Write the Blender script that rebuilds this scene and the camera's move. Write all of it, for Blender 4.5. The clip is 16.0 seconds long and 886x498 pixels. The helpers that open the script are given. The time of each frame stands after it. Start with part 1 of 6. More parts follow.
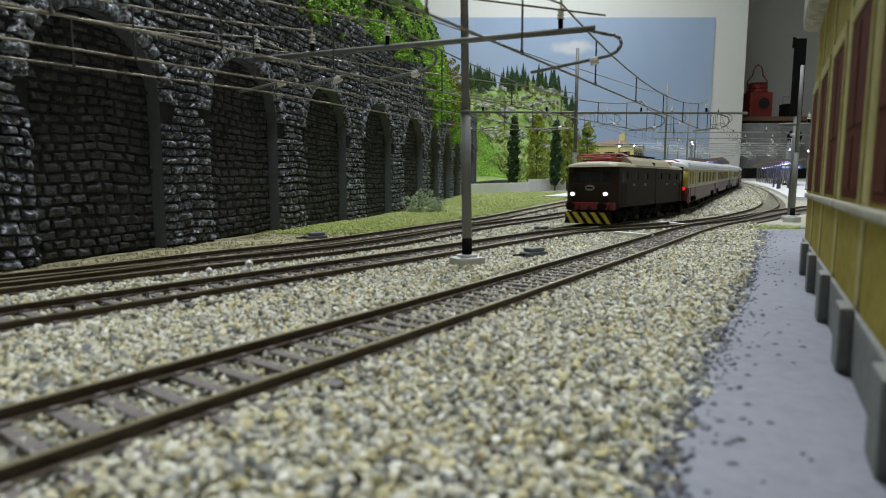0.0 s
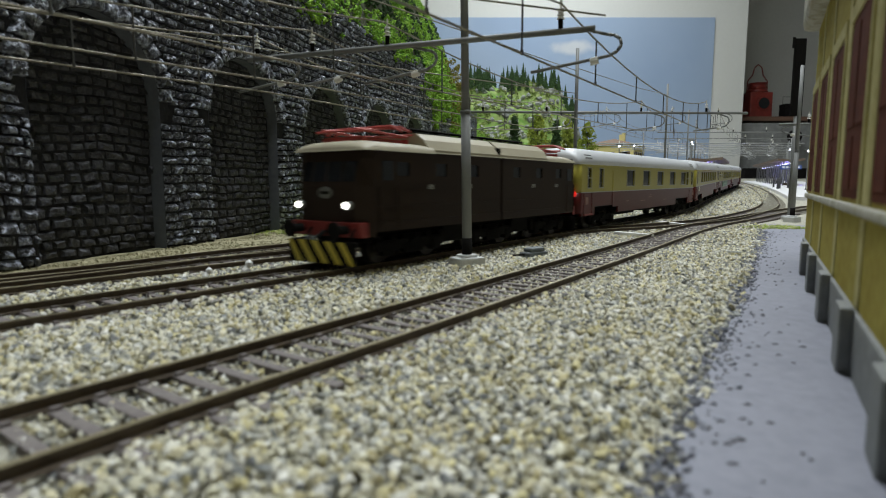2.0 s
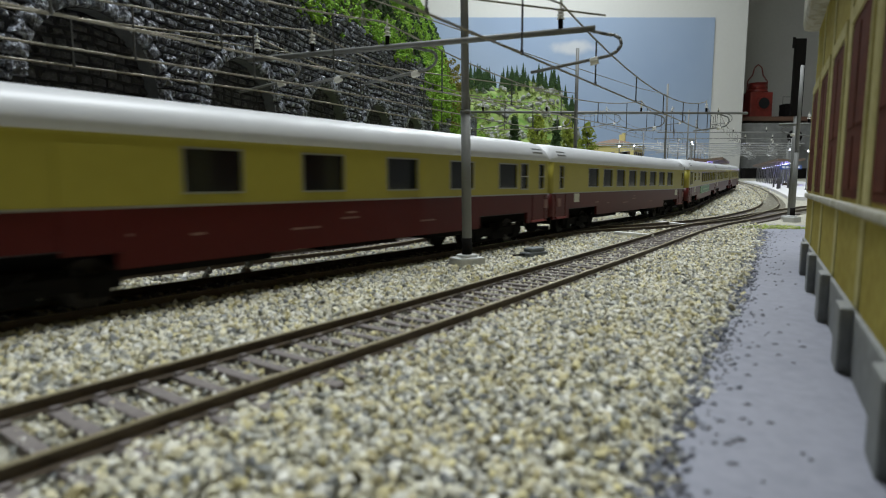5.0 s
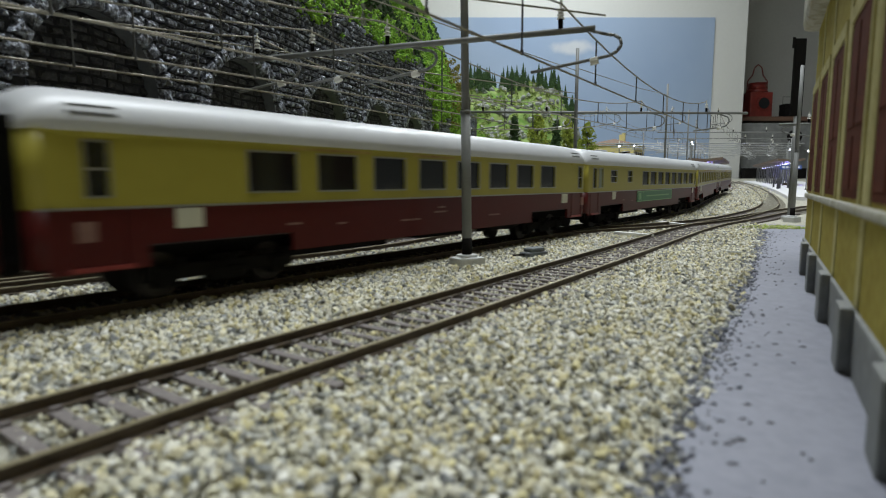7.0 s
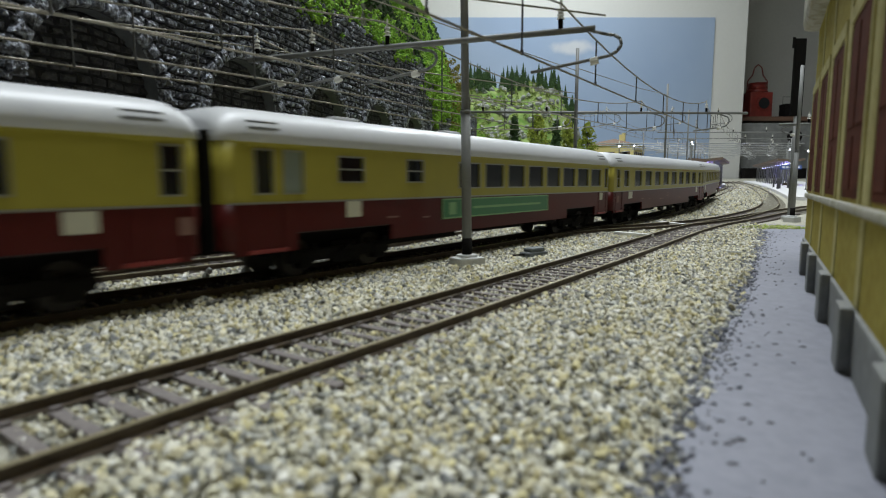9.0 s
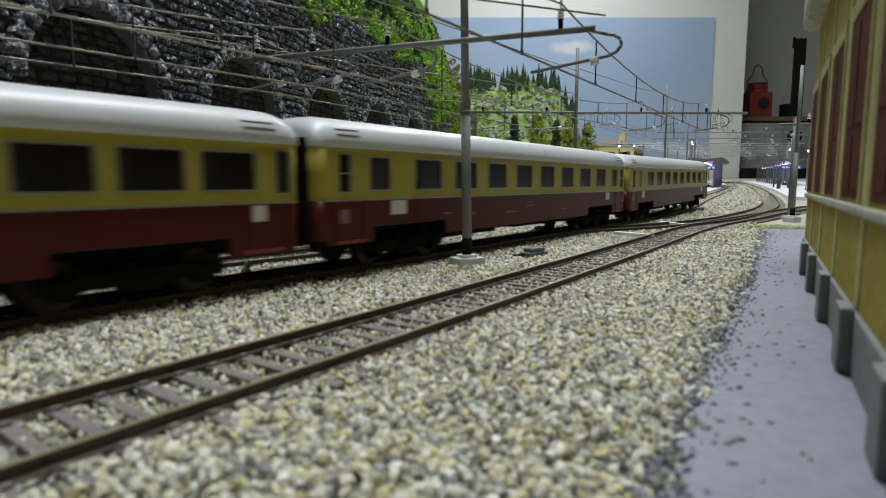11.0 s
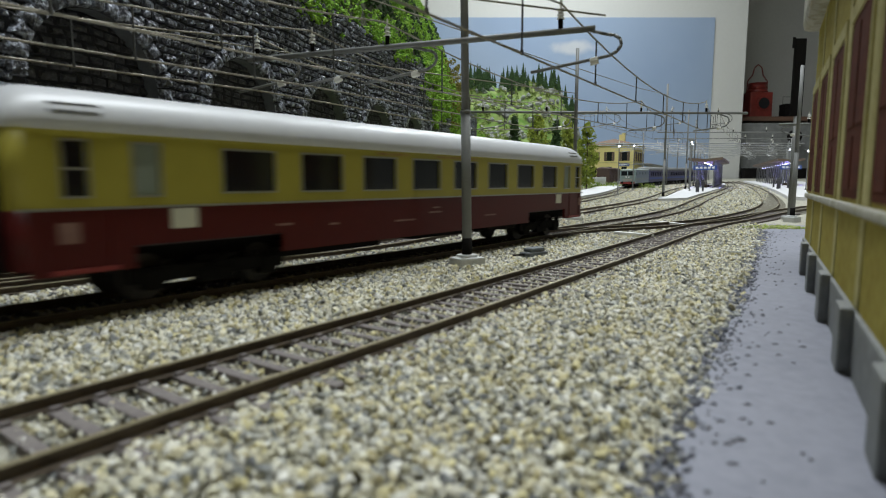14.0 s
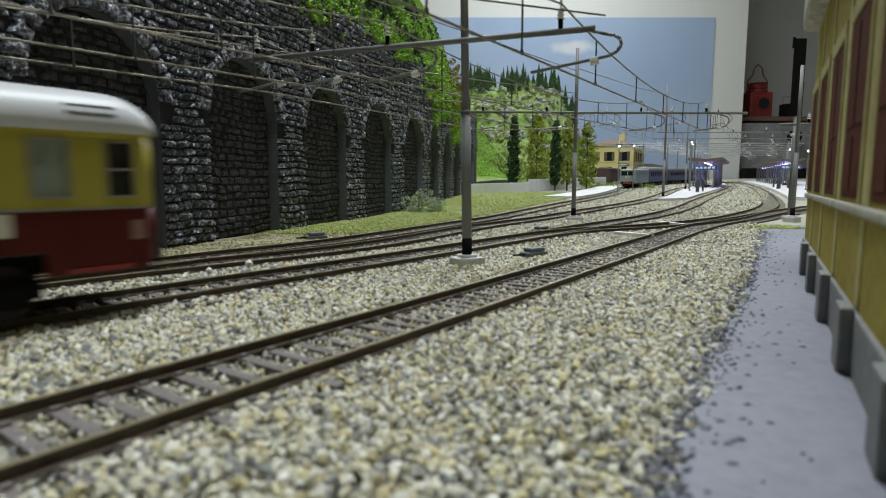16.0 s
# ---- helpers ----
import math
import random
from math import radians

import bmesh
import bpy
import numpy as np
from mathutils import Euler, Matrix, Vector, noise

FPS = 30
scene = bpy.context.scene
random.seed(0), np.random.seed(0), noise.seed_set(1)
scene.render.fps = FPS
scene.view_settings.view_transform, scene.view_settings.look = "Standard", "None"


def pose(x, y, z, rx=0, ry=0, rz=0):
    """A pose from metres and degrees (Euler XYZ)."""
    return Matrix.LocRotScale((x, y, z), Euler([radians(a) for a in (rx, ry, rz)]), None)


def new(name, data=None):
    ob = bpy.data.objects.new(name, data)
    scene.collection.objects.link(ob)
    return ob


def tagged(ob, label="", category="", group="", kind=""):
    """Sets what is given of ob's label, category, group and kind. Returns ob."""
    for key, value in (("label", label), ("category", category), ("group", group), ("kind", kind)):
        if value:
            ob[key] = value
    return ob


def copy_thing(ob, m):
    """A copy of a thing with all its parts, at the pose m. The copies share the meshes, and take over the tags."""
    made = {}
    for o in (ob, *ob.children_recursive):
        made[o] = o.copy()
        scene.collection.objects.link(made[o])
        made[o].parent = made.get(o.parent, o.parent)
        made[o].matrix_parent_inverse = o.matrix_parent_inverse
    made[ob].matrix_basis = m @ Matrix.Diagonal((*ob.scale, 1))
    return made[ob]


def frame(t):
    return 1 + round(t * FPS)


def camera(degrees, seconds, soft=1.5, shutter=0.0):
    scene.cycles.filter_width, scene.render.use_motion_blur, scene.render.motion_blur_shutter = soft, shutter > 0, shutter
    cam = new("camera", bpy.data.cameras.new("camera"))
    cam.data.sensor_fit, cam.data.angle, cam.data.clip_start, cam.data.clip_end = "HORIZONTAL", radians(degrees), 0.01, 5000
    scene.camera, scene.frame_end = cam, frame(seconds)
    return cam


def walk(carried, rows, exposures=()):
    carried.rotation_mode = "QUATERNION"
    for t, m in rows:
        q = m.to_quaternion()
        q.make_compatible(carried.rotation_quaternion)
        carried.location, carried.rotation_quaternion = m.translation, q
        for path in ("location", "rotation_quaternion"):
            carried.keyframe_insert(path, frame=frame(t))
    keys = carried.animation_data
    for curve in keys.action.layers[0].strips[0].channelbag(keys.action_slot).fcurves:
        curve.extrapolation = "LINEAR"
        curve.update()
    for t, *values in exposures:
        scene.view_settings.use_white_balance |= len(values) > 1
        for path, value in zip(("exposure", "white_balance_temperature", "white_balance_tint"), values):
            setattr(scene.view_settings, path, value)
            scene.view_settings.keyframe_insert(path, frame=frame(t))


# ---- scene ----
# All lengths of the layout are given in millimetres and turned to metres by MM.
MM = 0.001

cam = camera(75.0, 16.0, soft=1.0, shutter=0.7)
cam.data.dof.use_dof = True
cam.data.dof.focus_distance = 0.42
cam.data.dof.aperture_fstop = 31.0
CAM_POSE = pose(0, 0, 0.0269, 90 - 6.555, 0, 0)
walk(cam, [(0, CAM_POSE), (16, CAM_POSE)])

# ---- light: fluorescent ceiling fittings over the layout, dim room ----
world = bpy.data.worlds.new("room_air")
world.use_nodes = True
scene.world = world
world.node_tree.nodes["Background"].inputs[0].default_value = (0.8, 0.9, 1.0, 1)
world.node_tree.nodes["Background"].inputs[1].default_value = 0.025
scene.view_settings.exposure = 0.0


def ceiling_lamp(x, y, z, sx, sy, watts):
    data = bpy.data.lights.new("fluorescent_light", "AREA")
    data.shape, data.size, data.size_y, data.energy = "RECTANGLE", sx, sy, watts
    data.color = (0.90, 0.96, 1.0)
    ob = new("fluorescent_light", data)
    ob.matrix_basis = pose(x, y, z)
    return ob


ceiling_lamp(0.10, 0.45, 1.55, 0.14, 1.2, 30)
ceiling_lamp(0.50, 2.1, 1.55, 0.25, 1.2, 24)


# ---- materials ----
def mat(name, col, col2=None, rough=0.7, metal=0.0, grain=400.0, stain=40.0, bump=0.2, amount=0.5, island=None, obj=None, emit=None, strength=0.0, dist=0.0005, trans=0.0, coat=0.0, spec=0.5, span=(0.75, 1.25)):
    """A node material: two noises mix two colours, a third gives relief; island / obj: colours by piece at random."""
    m = bpy.data.materials.new(name)
    m.use_nodes = True
    nt = m.node_tree
    b = nt.nodes["Principled BSDF"]
    b.inputs["Roughness"].default_value = rough
    b.inputs["Metallic"].default_value = metal
    b.inputs["Transmission Weight"].default_value = trans
    b.inputs["Coat Weight"].default_value = coat
    b.inputs["Specular IOR Level"].default_value = spec
    if emit:
        b.inputs["Emission Color"].default_value = (*emit, 1)
        b.inputs["Emission Strength"].default_value = strength
    col2 = col2 or tuple(c * 0.75 for c in col)
    co = nt.nodes.new("ShaderNodeTexCoord")
    n1 = nt.nodes.new("ShaderNodeTexNoise")
    n1.inputs["Scale"].default_value, n1.inputs["Detail"].default_value = stain, 6
    n2 = nt.nodes.new("ShaderNodeTexNoise")
    n2.inputs["Scale"].default_value, n2.inputs["Detail"].default_value = grain, 3
    nt.links.new(co.outputs["Object"], n1.inputs["Vector"])
    nt.links.new(co.outputs["Object"], n2.inputs["Vector"])
    add = nt.nodes.new("ShaderNodeMath")
    add.operation = "ADD"
    nt.links.new(n1.outputs["Fac"], add.inputs[0])
    nt.links.new(n2.outputs["Fac"], add.inputs[1])
    mr = nt.nodes.new("ShaderNodeMapRange")
    mr.inputs["From Min"].default_value, mr.inputs["From Max"].default_value = span
    mr.inputs["To Max"].default_value = amount
    nt.links.new(add.outputs[0], mr.inputs["Value"])
    mix = nt.nodes.new("ShaderNodeMix")
    mix.data_type = "RGBA"
    nt.links.new(mr.outputs[0], mix.inputs["Factor"])
    mix.inputs["B"].default_value = (*col2, 1)
    ramp_cols = island or obj
    if ramp_cols:
        ramp = nt.nodes.new("ShaderNodeValToRGB")
        ramp.color_ramp.interpolation = "CONSTANT" if len(ramp_cols) > 4 else "LINEAR"
        els = ramp.color_ramp.elements
        while len(els) < len(ramp_cols):
            els.new(0.5)
        for i, c in enumerate(ramp_cols):
            els[i].position, els[i].color = i / len(ramp_cols), (*c, 1)
        if island:
            src = nt.nodes.new("ShaderNodeNewGeometry").outputs["Random Per Island"]
        else:
            src = nt.nodes.new("ShaderNodeObjectInfo").outputs["Random"]
        nt.links.new(src, ramp.inputs[0])
        nt.links.new(ramp.outputs[0], mix.inputs["A"])
    else:
        mix.inputs["A"].default_value = (*col, 1)
    nt.links.new(mix.outputs["Result"], b.inputs["Base Color"])
    if bump:
        bp = nt.nodes.new("ShaderNodeBump")
        bp.inputs["Strength"].default_value, bp.inputs["Distance"].default_value = bump, dist
        nt.links.new(n2.outputs["Fac"], bp.inputs["Height"])
        nt.links.new(bp.outputs[0], b.inputs["Normal"])
    return m


M_BALLAST = mat("ballast_stone", (0.5, 0.48, 0.38), (0.42, 0.39, 0.29), 0.85, grain=1500, stain=250, amount=0.35, bump=0.4,
                island=[(0.68, 0.66, 0.56), (0.60, 0.58, 0.44), (0.62, 0.56, 0.30), (0.80, 0.79, 0.73), (0.42, 0.43, 0.40), (0.66, 0.63, 0.48), (0.15, 0.16, 0.17), (0.66, 0.65, 0.57), (0.52, 0.46, 0.27), (0.70, 0.68, 0.56), (0.25, 0.265, 0.27), (0.62, 0.57, 0.38)])
M_BED = mat("ballast_bed", (0.50, 0.48, 0.39), (0.28, 0.27, 0.22), 0.95, grain=900, stain=500, amount=1.0, bump=0.9, dist=0.001)
M_RAIL = mat("rail_steel", (0.10, 0.075, 0.05), (0.05, 0.035, 0.025), 0.55, 0.4, grain=600, stain=60, bump=0.2)
M_RAILTOP = mat("rail_head_steel", (0.34, 0.30, 0.19), (0.20, 0.165, 0.10), 0.4, 0.35, grain=600, stain=80, bump=0.1)
M_SLEEPER = mat("sleeper_plastic", (0.12, 0.10, 0.10), (0.22, 0.20, 0.18), 0.85, grain=700, stain=120, amount=0.7, bump=0.5)
M_GRASS_GROUND = mat("grass_mat", (0.40, 0.47, 0.11), (0.26, 0.34, 0.07), 0.95, grain=1500, stain=60, bump=1.0, dist=0.002)
M_SAND = mat("sandy_soil", (0.33, 0.30, 0.18), (0.20, 0.19, 0.11), 0.95, grain=1200, stain=60, bump=0.8, dist=0.001)
M_STONE = mat("dark_wall_stone", (0.07, 0.073, 0.082), (0.46, 0.50, 0.59), 0.36, grain=620, stain=300, amount=0.9, span=(0.95, 1.2), bump=1.0, dist=0.0022,
              obj=[(0.042, 0.045, 0.056), (0.065, 0.069, 0.083), (0.09, 0.095, 0.112), (0.052, 0.054, 0.064)])
M_STONE_I = mat("dark_wall_stones", (0.07, 0.073, 0.082), (0.46, 0.50, 0.59), 0.36, grain=620, stain=300, amount=0.9, span=(0.95, 1.2), bump=1.0, dist=0.0022,
                island=[(0.042, 0.045, 0.056), (0.065, 0.069, 0.083), (0.09, 0.095, 0.112), (0.052, 0.054, 0.064)])
# niche stones darker than the face: the recess shade is put into their colour
M_NICHE = mat("shade_toned_niche_stone", (0.03, 0.03, 0.033), (0.13, 0.13, 0.14), 0.6, grain=620, stain=160, amount=0.7, span=(1.0, 1.35), bump=0.8, dist=0.0012,
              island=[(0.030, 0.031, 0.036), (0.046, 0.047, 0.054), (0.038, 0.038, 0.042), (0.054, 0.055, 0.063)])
M_MORTAR = mat("dark_joint", (0.022, 0.022, 0.025), (0.035, 0.035, 0.04), 0.9, grain=900, stain=90, bump=0.6)
M_JAMB = mat("jamb_render", (0.13, 0.142, 0.165), (0.08, 0.087, 0.10), 0.8, grain=500, stain=90, bump=0.4)
M_ROOF = mat("coach_roof_grey", (0.56, 0.57, 0.58), (0.48, 0.49, 0.50), 0.42, 0.0, grain=300, stain=30, bump=0.05, amount=0.4)
M_YELLOW = mat("coach_cream_yellow", (0.37, 0.325, 0.055), (0.32, 0.28, 0.046), 0.34, spec=0.25, grain=300, stain=30, bump=0.03, amount=0.4)
M_RED = mat("coach_dark_red", (0.086, 0.0115, 0.010), (0.071, 0.010, 0.009), 0.36, spec=0.2, grain=300, stain=30, bump=0.03, amount=0.5)
M_BLACK = mat("underframe_black", (0.008, 0.0075, 0.007), (0.014, 0.012, 0.011), 0.9, spec=0.1, grain=500, stain=80, bump=0.2)
M_GASKET = mat("window_frame_metal", (0.34, 0.34, 0.30), (0.26, 0.26, 0.23), 0.35, 0.6, grain=300, stain=50, bump=0.0)
M_DARKIN = mat("dark_interior", (0.04, 0.042, 0.045), (0.06, 0.06, 0.065), 0.8, grain=100, stain=40, bump=0.0)
M_SEAT = mat("coach_seat_blue", (0.07, 0.08, 0.10), (0.05, 0.05, 0.06), 0.8, grain=300, stain=60, bump=0.1)
M_PALE = mat("coach_pale_blind", (0.24, 0.28, 0.235), (0.19, 0.23, 0.19), 0.5, grain=300, stain=60, bump=0.05)
M_PLATE = mat("white_plate", (0.62, 0.60, 0.47), (0.5, 0.5, 0.4), 0.5, grain=300, stain=60, bump=0.0)
M_GREENAD = mat("green_panel", (0.05, 0.20, 0.08), (0.04, 0.16, 0.07), 0.4, grain=300, stain=60, bump=0.0)
M_GREENLT = mat("pale_green_lines", (0.22, 0.42, 0.18), (0.2, 0.36, 0.16), 0.4, grain=300, stain=60, bump=0.0)
M_TAIL = mat("red_tail_lens", (0.5, 0.02, 0.02), (0.4, 0.02, 0.02), 0.2, grain=300, stain=60, bump=0.0, emit=(1, 0.03, 0.02), strength=0.7)
M_LOCO = mat("loco_brown", (0.030, 0.0195, 0.0135), (0.023, 0.015, 0.0105), 0.55, spec=0.14, grain=250, stain=40, bump=0.05)
M_LOCOROOF = mat("loco_roof_buff", (0.36, 0.325, 0.23), (0.30, 0.265, 0.185), 0.55, grain=250, stain=40, bump=0.05)
M_LOCORED = mat("loco_red", (0.22, 0.028, 0.022), (0.16, 0.02, 0.018), 0.5, grain=250, stain=40, bump=0.05)
M_PANTO = mat("pantograph_red", (0.36, 0.05, 0.04), (0.25, 0.04, 0.03), 0.5, grain=250, stain=40, bump=0.0)
M_STRIPE = mat("plough_yellow", (0.62, 0.50, 0.06), (0.5, 0.4, 0.05), 0.5, grain=250, stain=40, bump=0.0)
M_LAMPON = mat("headlamp_lit", (0.9, 0.9, 0.85), (0.9, 0.9, 0.85), 0.3, grain=250, stain=40, bump=0.0, emit=(1, 0.97, 0.9), strength=6.0)
M_STEEL = mat("mast_grey_steel", (0.21, 0.215, 0.205), (0.15, 0.152, 0.145), 0.6, 0.1, grain=300, stain=60, bump=0.1)
M_WIRE = mat("catenary_wire", (0.30, 0.28, 0.22), (0.18, 0.16, 0.12), 0.45, 0.6, grain=300, stain=120, bump=0.0)
M_WIRED = mat("dark_drop_wire", (0.12, 0.12, 0.115), (0.08, 0.08, 0.08), 0.5, 0.5, grain=300, stain=120, bump=0.0)
M_INSUL = mat("insulator_white", (0.72, 0.71, 0.66), (0.6, 0.58, 0.5), 0.3, grain=300, stain=100, bump=0.0)
M_CONC = mat("concrete_footing", (0.60, 0.61, 0.60), (0.48, 0.48, 0.46), 0.9, grain=700, stain=120, bump=0.4)
M_PLAT = mat("platform_grey", (0.235, 0.24, 0.285), (0.165, 0.17, 0.205), 0.7, grain=500, stain=25, bump=0.3, amount=0.7)
M_WALLY = mat("ochre_plaster", (0.44, 0.37, 0.085), (0.30, 0.235, 0.04), 0.8, spec=0.08, grain=400, stain=50, bump=0.3, amount=0.8)
M_CREAM = mat("cream_moulding", (0.60, 0.55, 0.27), (0.42, 0.37, 0.15), 0.8, spec=0.08, grain=400, stain=50, bump=0.3, amount=0.8)
M_DOORB = mat("red_brown_door", (0.14, 0.042, 0.024), (0.08, 0.024, 0.015), 0.8, spec=0.05, grain=400, stain=60, bump=0.2, amount=0.8)
M_PLINTH = mat("plinth_grey", (0.26, 0.27, 0.265), (0.18, 0.185, 0.18), 0.8, grain=400, stain=50, bump=0.3, amount=0.8)
M_SILLB = mat("weathered_sill", (0.52, 0.52, 0.46), (0.30, 0.27, 0.18), 0.8, grain=400, stain=90, bump=0.4, amount=1.0)
M_GLASS = mat("dark_glass", (0.012, 0.014, 0.016), (0.012, 0.014, 0.016), 0.10, grain=100, stain=10, bump=0.0)
M_WHITEWALL = mat("white_board", (0.61, 0.61, 0.58), (0.57, 0.57, 0.54), 0.85, grain=60, stain=3, bump=0.05, amount=0.5)
M_ROOM = mat("room_wall_paint", (0.56, 0.56, 0.53), (0.50, 0.50, 0.47), 0.9, grain=60, stain=3, bump=0.05, amount=0.5)
M_SKY = mat("printed_sky", (0.27, 0.355, 0.50), (0.34, 0.42, 0.54), 0.7, grain=3, stain=1.6, bump=0.0, amount=0.6)
M_LEAF = mat("bright_foliage", (0.20, 0.40, 0.03), (0.12, 0.28, 0.02), 0.9, grain=500, stain=60, bump=0.3, island=[(0.20, 0.40, 0.03), (0.28, 0.50, 0.05), (0.13, 0.28, 0.03), (0.36, 0.56, 0.08)])
M_LEAFD = mat("dark_foliage", (0.04, 0.08, 0.02), (0.02, 0.05, 0.015), 0.9, grain=500, stain=60, bump=0.6, island=[(0.03, 0.07, 0.018), (0.05, 0.10, 0.02), (0.025, 0.055, 0.015)])
M_LEAFY = mat("yellow_green_foliage", (0.20, 0.26, 0.03), (0.12, 0.16, 0.02), 0.9, grain=500, stain=60, bump=0.6, island=[(0.29, 0.36, 0.035), (0.42, 0.46, 0.06), (0.19, 0.25, 0.03)])
M_LEAFO = mat("russet_foliage", (0.24, 0.19, 0.04), (0.15, 0.11, 0.02), 0.9, grain=500, stain=60, bump=0.6, island=[(0.26, 0.19, 0.04), (0.18, 0.15, 0.03), (0.22, 0.22, 0.04)])
M_BARK = mat("bark", (0.09, 0.06, 0.04), (0.05, 0.035, 0.025), 0.9, grain=400, stain=80, bump=0.5)
M_FENCE = mat("fence_grey", (0.74, 0.75, 0.75), (0.64, 0.65, 0.66), 0.8, grain=400, stain=40, bump=0.1)
M_FLOOR = mat("room_floor", (0.22, 0.20, 0.18), (0.17, 0.15, 0.13), 0.6, grain=40, stain=4, bump=0.05)
M_ROCK = mat("grey_rock", (0.30, 0.31, 0.29), (0.18, 0.19, 0.17), 0.9, grain=200, stain=40, bump=0.8, dist=0.003)


# ---- small builders ----
def mesh_of(bm, name):
    me = bpy.data.meshes.new(name)
    bm.to_mesh(me)
    bm.free()
    return me


def smooth(ob, on=True):
    for p in ob.data.polygons:
        p.use_smooth = on
    return ob


def part(name, bm, material, parent=None, label="", round_=False):
    """One mesh object from a bmesh, under its thing."""
    me = mesh_of(bm, name)
    me.materials.append(material)
    ob = new(name, me)
    ob.parent = parent
    if label:
        ob["label"] = label
    if round_:
        smooth(ob)
    return ob


def thing(name, label, category, group="", kind="", m=None):
    ob = new(name)
    ob.empty_display_size = 0.01
    if m:
        ob.matrix_basis = m
    return tagged(ob, label, category, group, kind)


def single(name, bm, material, label, category, group="", kind="", round_=False):
    return tagged(part(name, bm, material, None, "", round_), label, category, group, kind)


def box(bm, x0, x1, y0, y1, z0, z1, bevel=0.0, mm=True):
    k = MM if mm else 1
    v = [bm.verts.new((x * k, y * k, z * k)) for x in (x0, x1) for y in (y0, y1) for z in (z0, z1)]
    f = [bm.faces.new([v[i] for i in q]) for q in ((0, 1, 3, 2), (4, 6, 7, 5), (0, 4, 5, 1), (2, 3, 7, 6), (0, 2, 6, 4), (1, 5, 7, 3))]
    if bevel:
        es = list({e for q in f for e in q.edges})
        bmesh.ops.bevel(bm, geom=es, offset=bevel * k, segments=2, affect="EDGES", profile=0.6)
    return bm


def boxes(*dims, bevel=0.0):
    bm = bmesh.new()
    for d in dims:
        box(bm, *d, bevel=bevel)
    return bm


def rod(bm, a, b, r, n=8, r2=None):
    """A round bar from a to b, in millimetres."""
    a, b = Vector(a) * MM, Vector(b) * MM
    r, r2 = r * MM, (r if r2 is None else r2) * MM
    d = (b - a).normalized()
    u = d.orthogonal().normalized()
    w = d.cross(u)
    ra, rb = [], []
    for i in range(n):
        q = u * math.cos(2 * math.pi * i / n) + w * math.sin(2 * math.pi * i / n)
        ra.append(bm.verts.new(a + q * r))
        rb.append(bm.verts.new(b + q * r2))
    for i in range(n):
        bm.faces.new((ra[i], ra[(i + 1) % n], rb[(i + 1) % n], rb[i]))
    bm.faces.new(ra[::-1])
    bm.faces.new(rb)
    return bm


def bar(bm, pts, r, n=6):
    for a, b in zip(pts, pts[1:]):
        rod(bm, a, b, r, n)
    return bm


def ball(bm, c, r, sub=1, squash=(1, 1, 1)):
    m = Matrix.Translation(Vector(c) * MM) @ Matrix.Diagonal((r * MM * squash[0], r * MM * squash[1], r * MM * squash[2], 1))
    bmesh.ops.create_icosphere(bm, subdivisions=sub, radius=1.0, matrix=m)
    return bm


def spline(ctrl, n=24):
    c = [Vector(p) for p in ctrl]
    out = []
    for i in range(1, len(c) - 2):
        p0, p1, p2, p3 = c[i - 1:i + 3]
        for k in range(n):
            t = k / n
            out.append(0.5 * (2 * p1 + (p2 - p0) * t + (2 * p0 - 5 * p1 + 4 * p2 - p3) * t * t + (3 * p1 - p0 - 3 * p2 + p3) * t ** 3))
    out.append(c[-2])
    return out


def rise(y):
    """The layout climbs gently towards the station; millimetres."""
    return 0.02 * max(0.0, y - 450)


class Path:
    """A line in plan with its running length, in millimetres."""

    def __init__(self, ctrl, n=24):
        self.p = np.array([tuple(q) for q in spline([Vector((*c, 0)) for c in ctrl], n)])[:, :2]
        self.s = np.r_[0, np.cumsum(np.hypot(*np.diff(self.p, axis=0).T))]

    def at(self, s):
        """The point at s, straight on past both ends."""
        if s < 0:
            d = (self.p[1] - self.p[0]) / self.s[1]
            return self.p[0] + d * s
        return np.array([np.interp(s, self.s, self.p[:, 0]), np.interp(s, self.s, self.p[:, 1])])

    def tangent(self, s):
        d = self.at(s + 2) - self.at(s - 2)
        return d / np.hypot(*d)

    def right(self, s, off):
        d = self.tangent(s)
        return self.at(s) + off * np.array([d[1], -d[0]])


RUN = Path([(-330, -520), (-300, -230), (-225, -72), (-97, 104), (-17, 209), (68, 328), (128, 411), (225, 551), (358, 789), (530, 1088), (663, 1330), (835, 1690), (1002, 2064), (1170, 2500)])
TRACKS = {
    "running": RUN,
    "siding": Path([(-190, -150), (-118, -44), (-47, 58), (0, 124), (74, 232), (154, 350), (222, 432), (330, 545), (440, 640), (600, 780)]),
    "loop": Path([(-225, -70), (-97, 104), (-17, 208), (66, 318), (128, 360), (187, 410), (255, 487), (323, 578), (403, 713), (527, 952), (708, 1327), (1036, 2064), (1200, 2500)]),
    "back": Path([(-260, 0), (-190, 75), (-123, 158), (-104, 184), (-82, 219), (-48, 268), (6, 377), (70, 510), (137, 650), (244, 863), (318, 1040), (390, 1225), (500, 1420), (640, 1640), (800, 1860), (960, 2080)]),
    "middle": Path([(-250, -10), (-180, 70), (-117, 149), (-98, 172), (-73, 200), (-44, 233), (-18, 275), (24, 360), (103, 487), (255, 727), (390, 1000), (505, 1225), (630, 1440), (770, 1660), (930, 1880), (1090, 2100)]),
}


